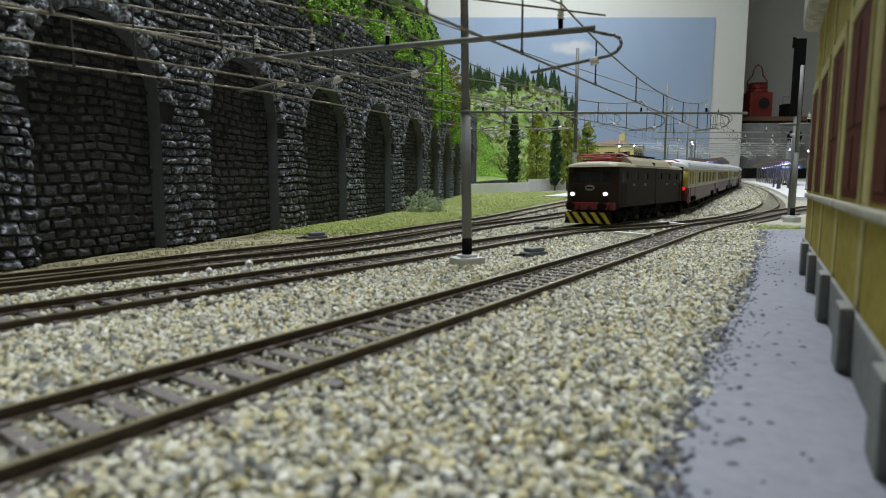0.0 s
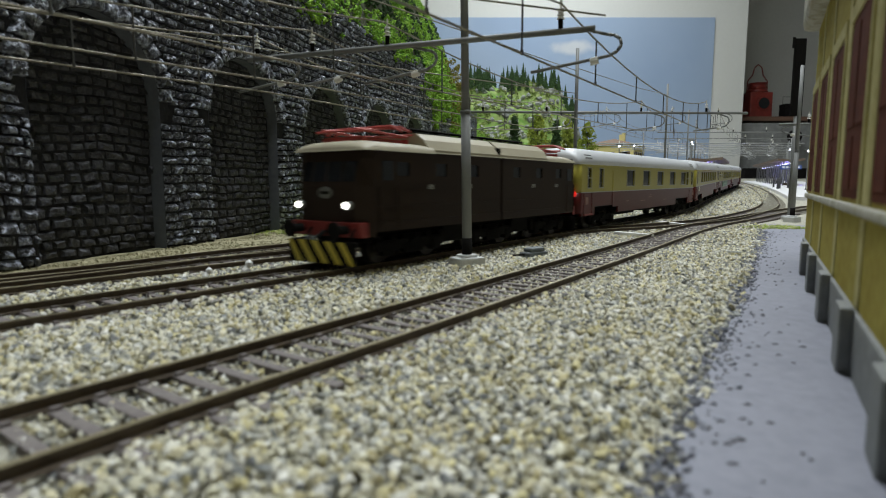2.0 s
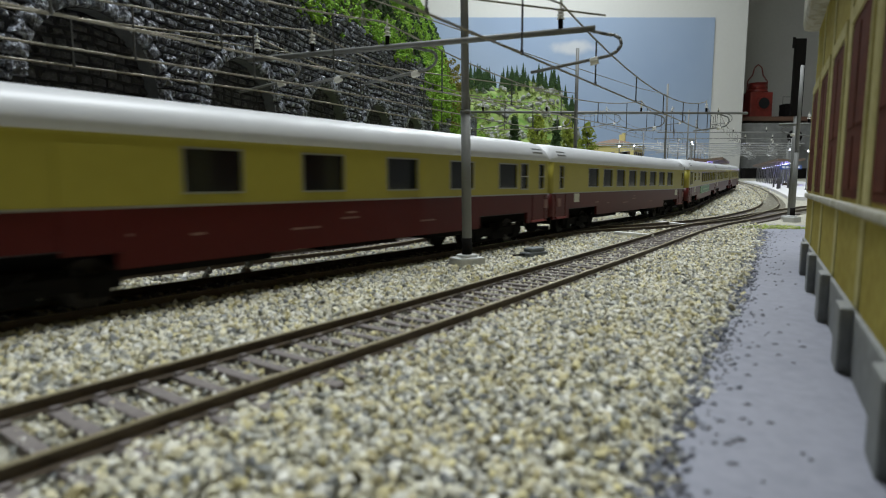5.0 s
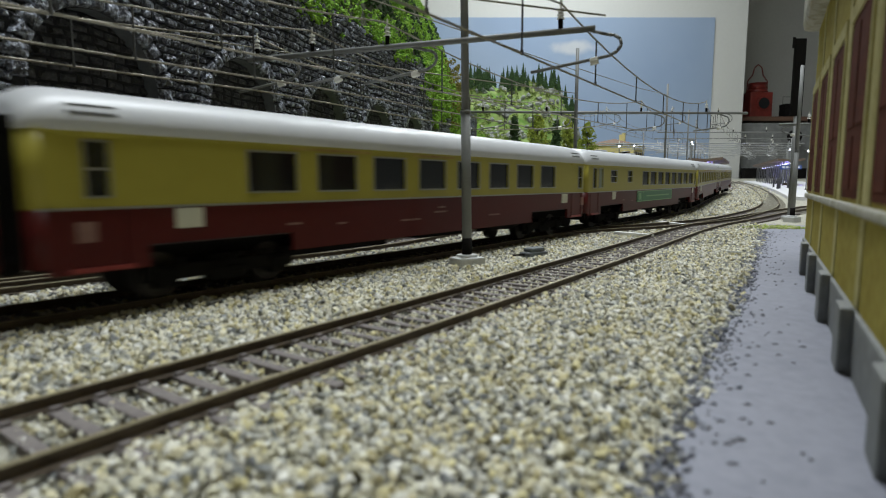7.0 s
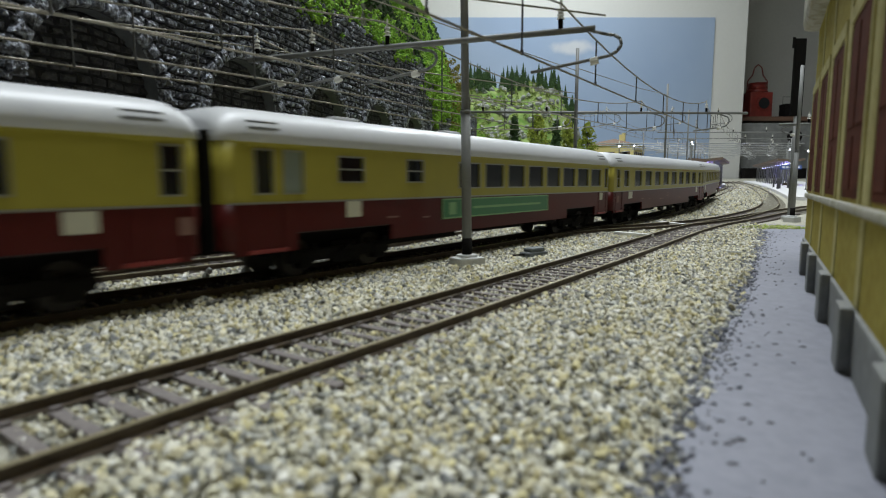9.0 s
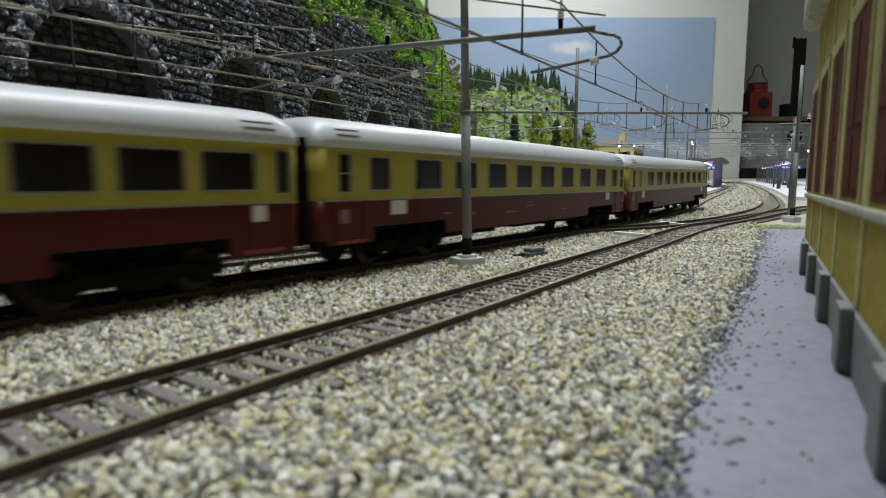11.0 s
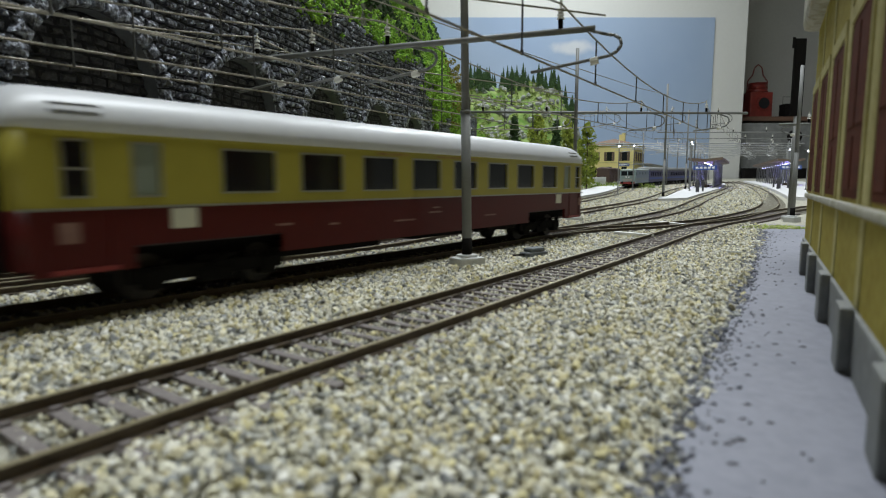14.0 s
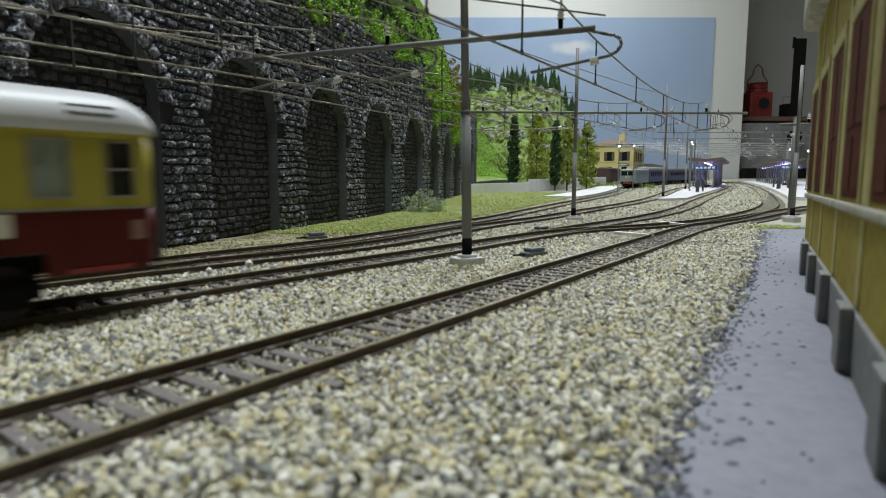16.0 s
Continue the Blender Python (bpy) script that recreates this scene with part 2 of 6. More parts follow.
# ---- room ----
def print_cloud(m):
    """A soft printed cloud on the sky poster: an oval patch with a wispy edge."""
    nt = m.node_tree
    b = nt.nodes["Principled BSDF"]
    base = b.inputs["Base Color"].links[0].from_socket
    co = nt.nodes.new("ShaderNodeTexCoord")
    mp = nt.nodes.new("ShaderNodeMapping")
    mp.vector_type = "TEXTURE"
    mp.inputs["Location"].default_value = (0.66, 2.99, 0.70)
    mp.inputs["Scale"].default_value = (0.18, 1.0, 0.05)
    nt.links.new(co.outputs["Object"], mp.inputs["Vector"])
    wisp = nt.nodes.new("ShaderNodeTexNoise")
    wisp.inputs["Scale"].default_value, wisp.inputs["Detail"].default_value = 14.0, 6
    nt.links.new(co.outputs["Object"], wisp.inputs["Vector"])
    far = nt.nodes.new("ShaderNodeVectorMath")
    far.operation = "LENGTH"
    nt.links.new(mp.outputs[0], far.inputs[0])
    add = nt.nodes.new("ShaderNodeMath")
    nt.links.new(far.outputs["Value"], add.inputs[0])
    nt.links.new(wisp.outputs["Fac"], add.inputs[1])
    mr = nt.nodes.new("ShaderNodeMapRange")
    mr.interpolation_type = "SMOOTHSTEP"
    for key, v in (("From Min", 0.75), ("From Max", 1.4), ("To Min", 0.75), ("To Max", 0.0)):
        mr.inputs[key].default_value = v
    nt.links.new(add.outputs[0], mr.inputs["Value"])
    mix = nt.nodes.new("ShaderNodeMix")
    mix.data_type = "RGBA"
    mix.inputs["B"].default_value = (0.62, 0.62, 0.62, 1)
    nt.links.new(mr.outputs[0], mix.inputs["Factor"])
    nt.links.new(base, mix.inputs["A"])
    nt.links.new(mix.outputs["Result"], b.inputs["Base Color"])


print_cloud(M_SKY)


def room():
    def slab(name, dims, material, label):
        bm = bmesh.new()
        box(bm, *dims, mm=False)
        return single(name, bm, material, label, "wall", kind="structure")
    slab("floor", (-2.2, 3.6, -2.2, 4.2, -1.05, -1.0), M_FLOOR, "plain brown floor of the hobby room")
    slab("ceiling", (-2.2, 3.6, -2.2, 4.2, 1.62, 1.67), M_WHITEWALL, "plain white ceiling of the hobby room")
    slab("wall_west", (-2.25, -2.2, -2.2, 4.2, -1.0, 1.62), M_ROOM, "plain painted side wall of the room")
    slab("wall_east", (3.6, 3.65, -2.2, 4.2, -1.0, 1.62), M_ROOM, "plain painted side wall of the room")
    slab("wall_south", (-2.2, 3.6, -2.25, -2.2, -1.0, 1.62), M_ROOM, "plain painted wall behind the layout")
    slab("wall_north", (-2.2, 3.6, 3.62, 3.67, -1.0, 1.62), M_ROOM, "grey painted end wall of the room")
    slab("board", (-2.2, 1.525, 3.0, 3.05, -1.0, 1.60), M_WHITEWALL, "white board wall carrying the sky print")
    slab("poster", (-0.9, 1.36, 2.994, 2.999, -0.2, 0.846), M_SKY, "large matt print of a blue sky with faint clouds")


room()


# ---- ground of the layout ----
def ground():
    """The table top with its ballast bed: one sheet that follows the rise."""
    xs = np.linspace(-900, 2300, 65)
    ys = np.r_[np.linspace(-1500, 440, 40), np.linspace(450, 2980, 60)]
    verts, faces = [], []
    for y in ys:
        for x in xs:
            verts.append((x * MM, y * MM, (rise(y) - 2.6) * MM))
    n = len(xs)
    for j in range(len(ys) - 1):
        for i in range(n - 1):
            a = j * n + i
            faces.append((a, a + 1, a + n + 1, a + n))
    me = bpy.data.meshes.new("ground")
    me.from_pydata(verts, [], faces)
    me.materials.append(M_BED)
    tagged(new("ground", me), "pale stone ballast bed of the model railway", "ground", kind="structure")
    bm = bmesh.new()
    box(bm, -0.9, 2.3, -1.5, 2.98, -0.09, -0.06, mm=False)
    single("table_top", bm, M_FLOOR, "wooden table top under the layout", "table", kind="structure")


ground()


# ---- tracks ----
def sweep(path, s0, s1, step, off, prof, dz=0.0):
    """A profile (across, up) swept along a path at an offset; millimetres."""
    verts, faces = [], []
    ss = np.arange(s0, s1, step)
    n = len(prof)
    for s in ss:
        d = path.tangent(s)
        c = path.at(s)
        z = rise(c[1]) + dz
        for a, u in prof:
            q = c + (off + a) * np.array([d[1], -d[0]])
            verts.append((q[0] * MM, q[1] * MM, (z + u) * MM))
    for j in range(len(ss) - 1):
        for i in range(n):
            k = (i + 1) % n
            faces.append((j * n + i, j * n + k, (j + 1) * n + k, (j + 1) * n + i))
    faces.append(tuple(range(n)))
    faces.append(tuple((len(ss) - 1) * n + i for i in range(n))[::-1])
    me = bpy.data.meshes.new("rail")
    me.from_pydata(verts, [], faces)
    return me


FOOT = [(-0.95, -1.25), (0.95, -1.25), (0.95, -1.0), (0.22, -0.85), (0.24, 0.0), (0.42, 0.12), (0.42, 0.52), (-0.42, 0.52), (-0.42, 0.12), (-0.24, 0.0), (-0.22, -0.85), (-0.95, -1.0)]
HEAD = [(-0.40, 0.522), (0.40, 0.522), (0.34, 0.61), (-0.34, 0.61)]

TRACK_LABELS = {"running": "main running track on dark plastic sleepers", "siding": "straight siding track with dark sleepers in pale ballast",
                "loop": "curved loop track joining the main line", "back": "rear track along the stone retaining wall", "middle": "second rear track beside the main line"}


def sleeper_mesh():
    bm = bmesh.new()
    box(bm, -15, 15, -0.95, 0.95, -3.2, -1.22, bevel=0.2)
    for x in (-8.6, 8.6):
        for q in (-1.7, 1.7):
            box(bm, x + q * 0.8 - 0.4, x + q * 0.8 + 0.4, -0.6, 0.6, -1.22, -0.75)
    me = mesh_of(bm, "sleeper")
    me.materials.append(M_SLEEPER)
    return me


# paler than the near sleepers, for the rows outside the near stretch
M_SLEEPER_FAR = mat("pale_far_sleeper", (0.30, 0.28, 0.24), (0.46, 0.44, 0.37), 0.9, grain=700, stain=120, amount=0.8, bump=0.4)
SLEEPER = sleeper_mesh()


def tracks():
    for key, path in TRACKS.items():
        th = thing("railway_track", TRACK_LABELS[key], "railway track", "tracks of the layout", "structure")
        end = path.s[-1]
        for side in (-8.6, 8.6):
            for nm, prof, m in (("rail", FOOT, M_RAIL), ("rail_head", HEAD, M_RAILTOP)):
                me = sweep(path, 0, end, 8, side, prof)
                me.materials.append(m)
                ob = new(nm, me)
                ob.parent = th
                if nm == "rail":
                    rail_ob = ob
                else:
                    ob.parent = rail_ob
        far = bmesh.new()
        for k, s in enumerate(np.arange(3, end, 5.4)):
            c, d = path.at(s), path.tangent(s)
            m = pose(c[0] * MM, c[1] * MM, rise(c[1]) * MM, 0, 0, math.degrees(math.atan2(d[1], d[0])) - 90)
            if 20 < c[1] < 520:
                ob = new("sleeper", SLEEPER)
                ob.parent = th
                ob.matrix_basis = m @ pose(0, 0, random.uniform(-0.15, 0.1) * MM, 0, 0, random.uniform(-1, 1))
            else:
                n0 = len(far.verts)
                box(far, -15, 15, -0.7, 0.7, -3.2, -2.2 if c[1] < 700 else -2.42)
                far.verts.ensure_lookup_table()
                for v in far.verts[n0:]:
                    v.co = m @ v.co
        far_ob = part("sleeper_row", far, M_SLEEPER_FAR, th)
        far_ob["kind"] = "stuff"


tracks()


# ---- stone retaining wall with blind arches ----
def wall_x(y):
    return -188 + 0.29 * y if y < 573 else -21.8 + 0.17 * (y - 573)


class WallLine:
    ys = np.linspace(80, 1060, 400)
    xs = np.array([wall_x(y) for y in ys])
    s = np.r_[0, np.cumsum(np.hypot(np.diff(xs), np.diff(ys)))]

    @classmethod
    def at(cls, s, out=0.0):
        """A point on the wall face; out: millimetres towards the tracks."""
        x, y = np.interp(s, cls.s, cls.xs), np.interp(s, cls.s, cls.ys)
        i = min(int(np.searchsorted(cls.s, s)), 398)
        dx, dy = cls.xs[i + 1] - cls.xs[i], cls.ys[i + 1] - cls.ys[i]
        n = math.hypot(dx, dy)
        return np.array([x + out * dy / n, y - out * dx / n])


def s_of_y(y):
    return float(np.interp(y, WallLine.ys, WallLine.s))


WALL_TOP, ARCH_R, SPRING, NICHE = 142.0, 28.4, 60.0, 6.0
S_FIRST = s_of_y(189)
ARCHES = [S_FIRST + ARCH_R + 87.5 * k for k in range(-1, 10)]


def in_arch(s, z, grow=0.0):
    for c in ARCHES:
        if abs(s - c) < ARCH_R + grow:
            if z < SPRING or math.hypot(s - c, z - SPRING) < ARCH_R + grow:
                return True
    return False


def bent(verts2, out):
    """Wall coordinates (s, z) to the world."""
    r = []
    for (s, z), o in zip(verts2, out):
        p = WallLine.at(s, o)
        r.append((p[0] * MM, p[1] * MM, z * MM))
    return r


def waver(s, z):
    """How far the uneven courses stray up or down."""
    return 1.5 * noise.noise((s * 0.045, z * 0.03, 1.7)) + 0.6 * noise.noise((s * 0.16, z * 0.09, 6.1))


def stone_verts(s0, s1, z0, z1, depth, base, rng):
    """A rough pillow-shaped block: a back ring on the wall, a proud uneven front with a chamfered top."""
    j = lambda k: rng.uniform(-k, k)
    h, w = z1 - z0, s1 - s0
    lo, up, side = h * rng.uniform(0.02, 0.10), h * rng.uniform(0.26, 0.42), min(0.8, w * 0.16)
    back = [(s0, z0), (s1, z0), (s1, z1), (s0, z1)]
    mid = [(s0 + side + j(0.3), z0 + lo + j(0.15)), (s0 + w * 0.5 + j(1.0), z0 + lo + j(0.35)), (s1 - side + j(0.3), z0 + lo + j(0.15)),
           (s1 - side + j(0.5), z1 - up + j(0.3)), (s0 + w * 0.5 + j(1.2), z1 - up * rng.uniform(0.4, 1.1) + j(0.35)), (s0 + side + j(0.5), z1 - up + j(0.3))]
    pts = back + mid + [(s0 + w * (0.5 + j(0.25)), z0 + h * (0.45 + j(0.2)))]
    out = [base - 0.4] * 4 + [base + depth * rng.uniform(0.75, 1.25) for _ in range(6)] + [base + depth * rng.uniform(0.9, 1.6)]
    pts = [(s, z + waver(s, z)) for s, z in pts]
    faces = [(0, 1, 6, 5, 4), (1, 2, 7, 6), (2, 3, 9, 8, 7), (3, 0, 4, 9)] + [(4 + i, 4 + (i + 1) % 6, 10) for i in range(6)]
    return pts, out, faces


def retaining_wall():
    rng = random.Random(7)
    wall = thing("wall_west_retaining", "dark grey rough stone retaining wall with blind arches", "stone wall", kind="structure")
    # core: front sheet with arch openings, recess backs, jambs
    verts, faces = [], []

    def quad(pts, out):
        n = len(verts)
        verts.extend(bent(pts, out))
        faces.append(tuple(range(n, n + len(pts))))
    smax = WallLine.s[-1]
    cuts = [0.0]
    for c in ARCHES:
        cuts += [c - ARCH_R, c + ARCH_R]
    cuts.append(smax)
    for i in range(0, len(cuts), 2):
        a, b = cuts[i], cuts[i + 1]
        if b > a:
            for k in range(4):
                s0, s1 = a + (b - a) * k / 4, a + (b - a) * (k + 1) / 4
                quad([(s0, -6), (s1, -6), (s1, WALL_TOP), (s0, WALL_TOP)], [0] * 4)
    jamb = bmesh.new()
    for c in ARCHES:
        if c - ARCH_R < 0 or c + ARCH_R > smax:
            continue
        N = 16
        arc = [(c - ARCH_R * math.cos(math.pi * k / N), SPRING + ARCH_R * math.sin(math.pi * k / N)) for k in range(N + 1)]
        for p, q in zip(arc, arc[1:]):
            quad([p, q, (q[0], WALL_TOP), (p[0], WALL_TOP)], [0] * 4)
        rim = [(c - ARCH_R, -6)] + arc + [(c + ARCH_R, -6)]
        for p, q in zip(rim, rim[1:]):
            vs = [jamb.verts.new(v) for v in bent([p, q, q, p], [0.3, 0.3, -NICHE - 0.5, -NICHE - 0.5])]
            jamb.faces.new(vs)
        for k in range(6):
            s0, s1 = c - ARCH_R + 2 * ARCH_R * k / 6, c - ARCH_R + 2 * ARCH_R * (k + 1) / 6
            quad([(s0 - 0.5, -6), (s1 + 0.5, -6), (s1 + 0.5, SPRING + ARCH_R + 1), (s0 - 0.5, SPRING + ARCH_R + 1)], [-NICHE] * 4)
    # thickness behind the face
    nseg = 40
    for k in range(nseg):
        s0, s1 = smax * k / nseg, smax * (k + 1) / nseg
        quad([(s0, WALL_TOP), (s1, WALL_TOP), (s1, WALL_TOP), (s0, WALL_TOP)], [0, 0, -22, -22])
        quad([(s0, -6), (s1, -6), (s1, WALL_TOP), (s0, WALL_TOP)], [-22] * 4)
    me = bpy.data.meshes.new("wall_core")
    me.from_pydata(verts, [], faces)
    me.materials.append(M_MORTAR)
    ob = new("wall_core", me)
    ob.parent = wall
    part("jamb", jamb, M_JAMB, wall)
    # stones
    rest_v, rest_f = [], []
    dark_v, dark_f = [], []
    count = [0]

    def add_stone(pts, out, fs, near, niche=False):
        v = bent(pts, out)
        if niche:
            n = len(dark_v)
            dark_v.extend(v)
            dark_f.extend([tuple(n + i for i in f) for f in fs])
        elif near and count[0] < 300:
            count[0] += 1
            me = bpy.data.meshes.new("stone")
            c = Vector(v[0])
            me.from_pydata([Vector(q) - c for q in v], [], fs)
            me.materials.append(M_STONE)
            o = new("stone", me)
            o.location = c
            o.parent = wall
        else:
            n = len(rest_v)
            rest_v.extend(v)
            rest_f.extend([tuple(n + i for i in f) for f in fs])

    s_end = s_of_y(1010)
    z = 0.0
    row = 0
    while z < WALL_TOP - 2:
        h = rng.uniform(3.0, 4.4)
        # face courses
        s = s_of_y(150) + rng.uniform(0, 5)
        while s < s_end:
            w = rng.uniform(3.6, 9.0)
            lim = next((c - ARCH_R for c in ARCHES if s < c - ARCH_R < s + w), None)
            a, b = s + 0.35, s + w - 0.35
            if z < SPRING and lim is not None:
                b = lim - 0.2
            m = (a + b) / 2
            hit = any(in_arch(q, zz, 1.6 if zz > SPRING - 4 else 0.0) for q in (a, m, b) for zz in (z - 0.8, z + h + 0.8)) or in_arch(m, z + h / 2, 6.2 if z > SPRING - 6 else 0.0)
            if b - a > 1.6 and not hit:
                add_stone(*stone_verts(a, b, z + 0.3 + rng.uniform(-0.25, 0.25), z + h - 0.3 + rng.uniform(-0.25, 0.25), rng.uniform(0.9, 2.0), 0, rng), near=(S_FIRST + 52 < s < S_FIRST + 96 and z < 126))
            s += w
            for c in ARCHES:
                if z < SPRING and c - ARCH_R <= s < c + ARCH_R:
                    s = c + ARCH_R
        # recess courses take the darker stone, which carries the arch's painted shade
        # recess courses
        if z < SPRING + ARCH_R - 3:
            for c in ARCHES:
                s = c - ARCH_R + rng.uniform(-4, 0)
                while s < c + ARCH_R:
                    w = rng.uniform(4.5, 8.5)
                    a, b = max(s + 0.35, c - ARCH_R), min(s + w - 0.35, c + ARCH_R)
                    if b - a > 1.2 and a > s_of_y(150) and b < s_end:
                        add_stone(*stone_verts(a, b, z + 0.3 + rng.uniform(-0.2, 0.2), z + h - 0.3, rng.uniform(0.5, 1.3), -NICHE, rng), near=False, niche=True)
                    s += w
        z += h
        row += 1
    # voussoirs round the arches
    for c in ARCHES:
        if c < s_of_y(130) or c > s_end - 30:
            continue
        nv = 17
        for k in range(nv):
            a0, a1 = math.pi * (k + 0.03) / nv, math.pi * (k + 0.97) / nv
            r0, r1 = ARCH_R + 0.2, ARCH_R + rng.uniform(6.4, 8.2)
            pol = lambda r, a: (c - r * math.cos(a), SPRING + r * math.sin(a))
            am = (a0 + a1) / 2
            back = [pol(r0, a0), pol(r1, a0), pol(r1, a1), pol(r0, a1)]
            mid = [pol(r0 + 0.7, a0 + rng.uniform(0.01, 0.03)), pol((r0 + r1) / 2, a0 + rng.uniform(0.005, 0.03)), pol(r1 - rng.uniform(0.6, 1.6), a0 + rng.uniform(0.01, 0.03)), pol(r1 - rng.uniform(0.6, 1.6), a1 - rng.uniform(0.01, 0.03)), pol((r0 + r1) / 2, a1 - rng.uniform(0.005, 0.03)), pol(r0 + 0.7, a1 - rng.uniform(0.01, 0.03))]
            pts = back + mid + [pol((r0 + r1) / 2 + rng.uniform(-1, 1), am)]
            out = [-0.4] * 4 + [rng.uniform(2.0, 2.7) for _ in range(6)] + [rng.uniform(2.6, 3.4)]
            fs = [(0, 1, 6, 5, 4), (1, 2, 7, 6), (2, 3, 9, 8, 7), (3, 0, 4, 9)] + [(4 + i, 4 + (i + 1) % 6, 10) for i in range(6)]
            add_stone(pts, out, fs, near=False)
    me = bpy.data.meshes.new("stonework")
    me.from_pydata(rest_v, [], rest_f)
    me.materials.append(M_STONE_I)
    ob = new("stonework", me)
    ob.parent = wall
    ob["kind"] = "stuff"
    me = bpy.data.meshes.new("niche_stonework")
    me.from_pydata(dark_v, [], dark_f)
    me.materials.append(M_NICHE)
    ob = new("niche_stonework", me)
    ob.parent = wall
    ob["kind"] = "stuff"


# ---- platform and station house beside the camera ----
F_DIR = Vector((0.4857, 0.874, 0))
F_ORG = Vector((39, 48, 0))


def house_beside():
    """House facade along the platform; local x runs along it, negative y goes into the house."""
    ang = math.degrees(math.atan2(F_DIR.y, F_DIR.x))
    m = pose(F_ORG.x * MM, F_ORG.y * MM, -2 * MM, 0, 0, ang)
    h = thing("station_house", "ochre plastered model station house with grey plinth", "house", m=m)
    L0, L1 = -110.0, 176.0
    doors = [-94, -58, -22, 14, 50, 86, 122, 154]
    holes = [(d, d + 24, 26.2, 58.5) for d in doors]
    bm = panel_with_holes(bmesh.new(), -5.0, -2.2, L0, L1, 9.8, 170, holes)
    part("wall", bm, M_WALLY, h)
    part("back_wall", boxes((L0, L1, -62, -58, 9.8, 170)), M_WALLY, h)
    for x in (L0, L1 - 3):
        part("side_wall", boxes((x, x + 3, -58, -5, 9.8, 170)), M_WALLY, h)
    part("roof", boxes((L0 - 6, L1 + 6, -68, 2.5, 170, 178), bevel=1.0), M_DOORB, h)
    part("plinth", boxes((L0 - 1, L1 + 1.0, -63, -1.5, 0, 9.8), bevel=0.4), M_PLINTH, h, "grey stone plinth")
    part("string_course", boxes((L0 - 1, L1 + 1.6, -3, -1.2, 23.8, 25.4), bevel=0.5), M_SILLB, h, "pale weathered sill band")
    for d in doors:
        part("plinth_block", boxes((d - 9.5, d - 2.5, -1.6, 0.2, 0, 10.6), bevel=0.4), M_PLINTH, h)
        part("pilaster", boxes((d - 8.0, d - 4.0, -2.3, -2.0, 10.4, 23.3), (d - 8.0, d - 4.0, -2.3, -2.0, 25.5, 80)), M_CREAM, h, "cream pilaster")
        door = part("door", boxes((d, d + 24, -4.6, -2.05, 26.2, 58.5)), M_DOORB, h, "red-brown panelled door")
        for x0, x1 in ((d + 1.2, d + 11), (d + 13, d + 22.8)):
            for z0, z1 in ((27.6, 37), (38.6, 56.5)):
                part("door_panel", boxes((x0, x1, -2.1, -1.85, z0, z1), bevel=0.1), M_DOORB, door)
        bm = boxes((d - 1.8, d, -2.4, -1.8, 25.6, 60.4), (d + 24, d + 25.8, -2.4, -1.8, 25.6, 60.4), (d - 1.8, d + 25.8, -2.4, -1.7, 58.5, 61.5), bevel=0.15)
        part("door_surround", bm, M_CREAM, h, "cream door surround")
    part("cornice", boxes((L0 - 2, L1 + 5, -62, 2.6, 80, 99), bevel=2.5), M_SILLB, h, "heavy pale eaves cornice")


def panel_with_holes(bm, y0, y1, x0, x1, z0, z1, holes):
    """One slab with rectangular openings, in millimetres, built on a grid of shared corners."""
    xs = sorted({x0, x1, *[h[0] for h in holes], *[h[1] for h in holes]})
    zs = sorted({z0, z1, *[h[2] for h in holes], *[h[3] for h in holes]})
    solid = lambda i, k: 0 <= i < len(xs) - 1 and 0 <= k < len(zs) - 1 and not any(h[0] < (xs[i] + xs[i + 1]) / 2 < h[1] and h[2] < (zs[k] + zs[k + 1]) / 2 < h[3] for h in holes)
    made = {}

    def v(i, k, y):
        if (i, k, y) not in made:
            made[i, k, y] = bm.verts.new((xs[i] * MM, y * MM, zs[k] * MM))
        return made[i, k, y]
    for i in range(len(xs) - 1):
        for k in range(len(zs) - 1):
            if not solid(i, k):
                continue
            bm.faces.new((v(i, k, y0), v(i + 1, k, y0), v(i + 1, k + 1, y0), v(i, k + 1, y0)))
            bm.faces.new((v(i, k + 1, y1), v(i + 1, k + 1, y1), v(i + 1, k, y1), v(i, k, y1)))
            for di, dk, p, q in ((-1, 0, (i, k), (i, k + 1)), (1, 0, (i + 1, k + 1), (i + 1, k)), (0, -1, (i + 1, k), (i, k)), (0, 1, (i, k + 1), (i + 1, k + 1))):
                if not solid(i + di, k + dk):
                    bm.faces.new((v(*p, y0), v(*q, y0), v(*q, y1), v(*p, y1)))
    return bm


def platform_beside():
    """Grey platform strip with a ragged edge on the ballast."""
    rng = random.Random(3)
    verts, faces = [], []
    ss = np.arange(-160, 395, 1.5)
    wob = 0.0
    for k, s in enumerate(ss):
        wob = 0.8 * wob + rng.uniform(-0.9, 0.9)
        p = Vector((21, 52, 0)) + Vector((0.505, 0.863, 0)) * float(s)
        n = Vector((0.863, -0.505, 0))
        for q, z in ((wob - 1.5, -3.0), (wob, -1.6), (wob + 1.5, -1.25), (8, -1.2), (70, -1.2)):
            v = p + n * q
            verts.append((v.x * MM, v.y * MM, z * MM))
    for j in range(len(ss) - 1):
        for i in range(4):
            a = j * 5 + i
            faces.append((a, a + 1, a + 6, a + 5))
    me = bpy.data.meshes.new("pavement")
    me.from_pydata(verts, [], faces)
    me.materials.append(M_PLAT)
    tagged(new("pavement", me), "grey painted platform with a chipped edge", "platform", kind="structure")


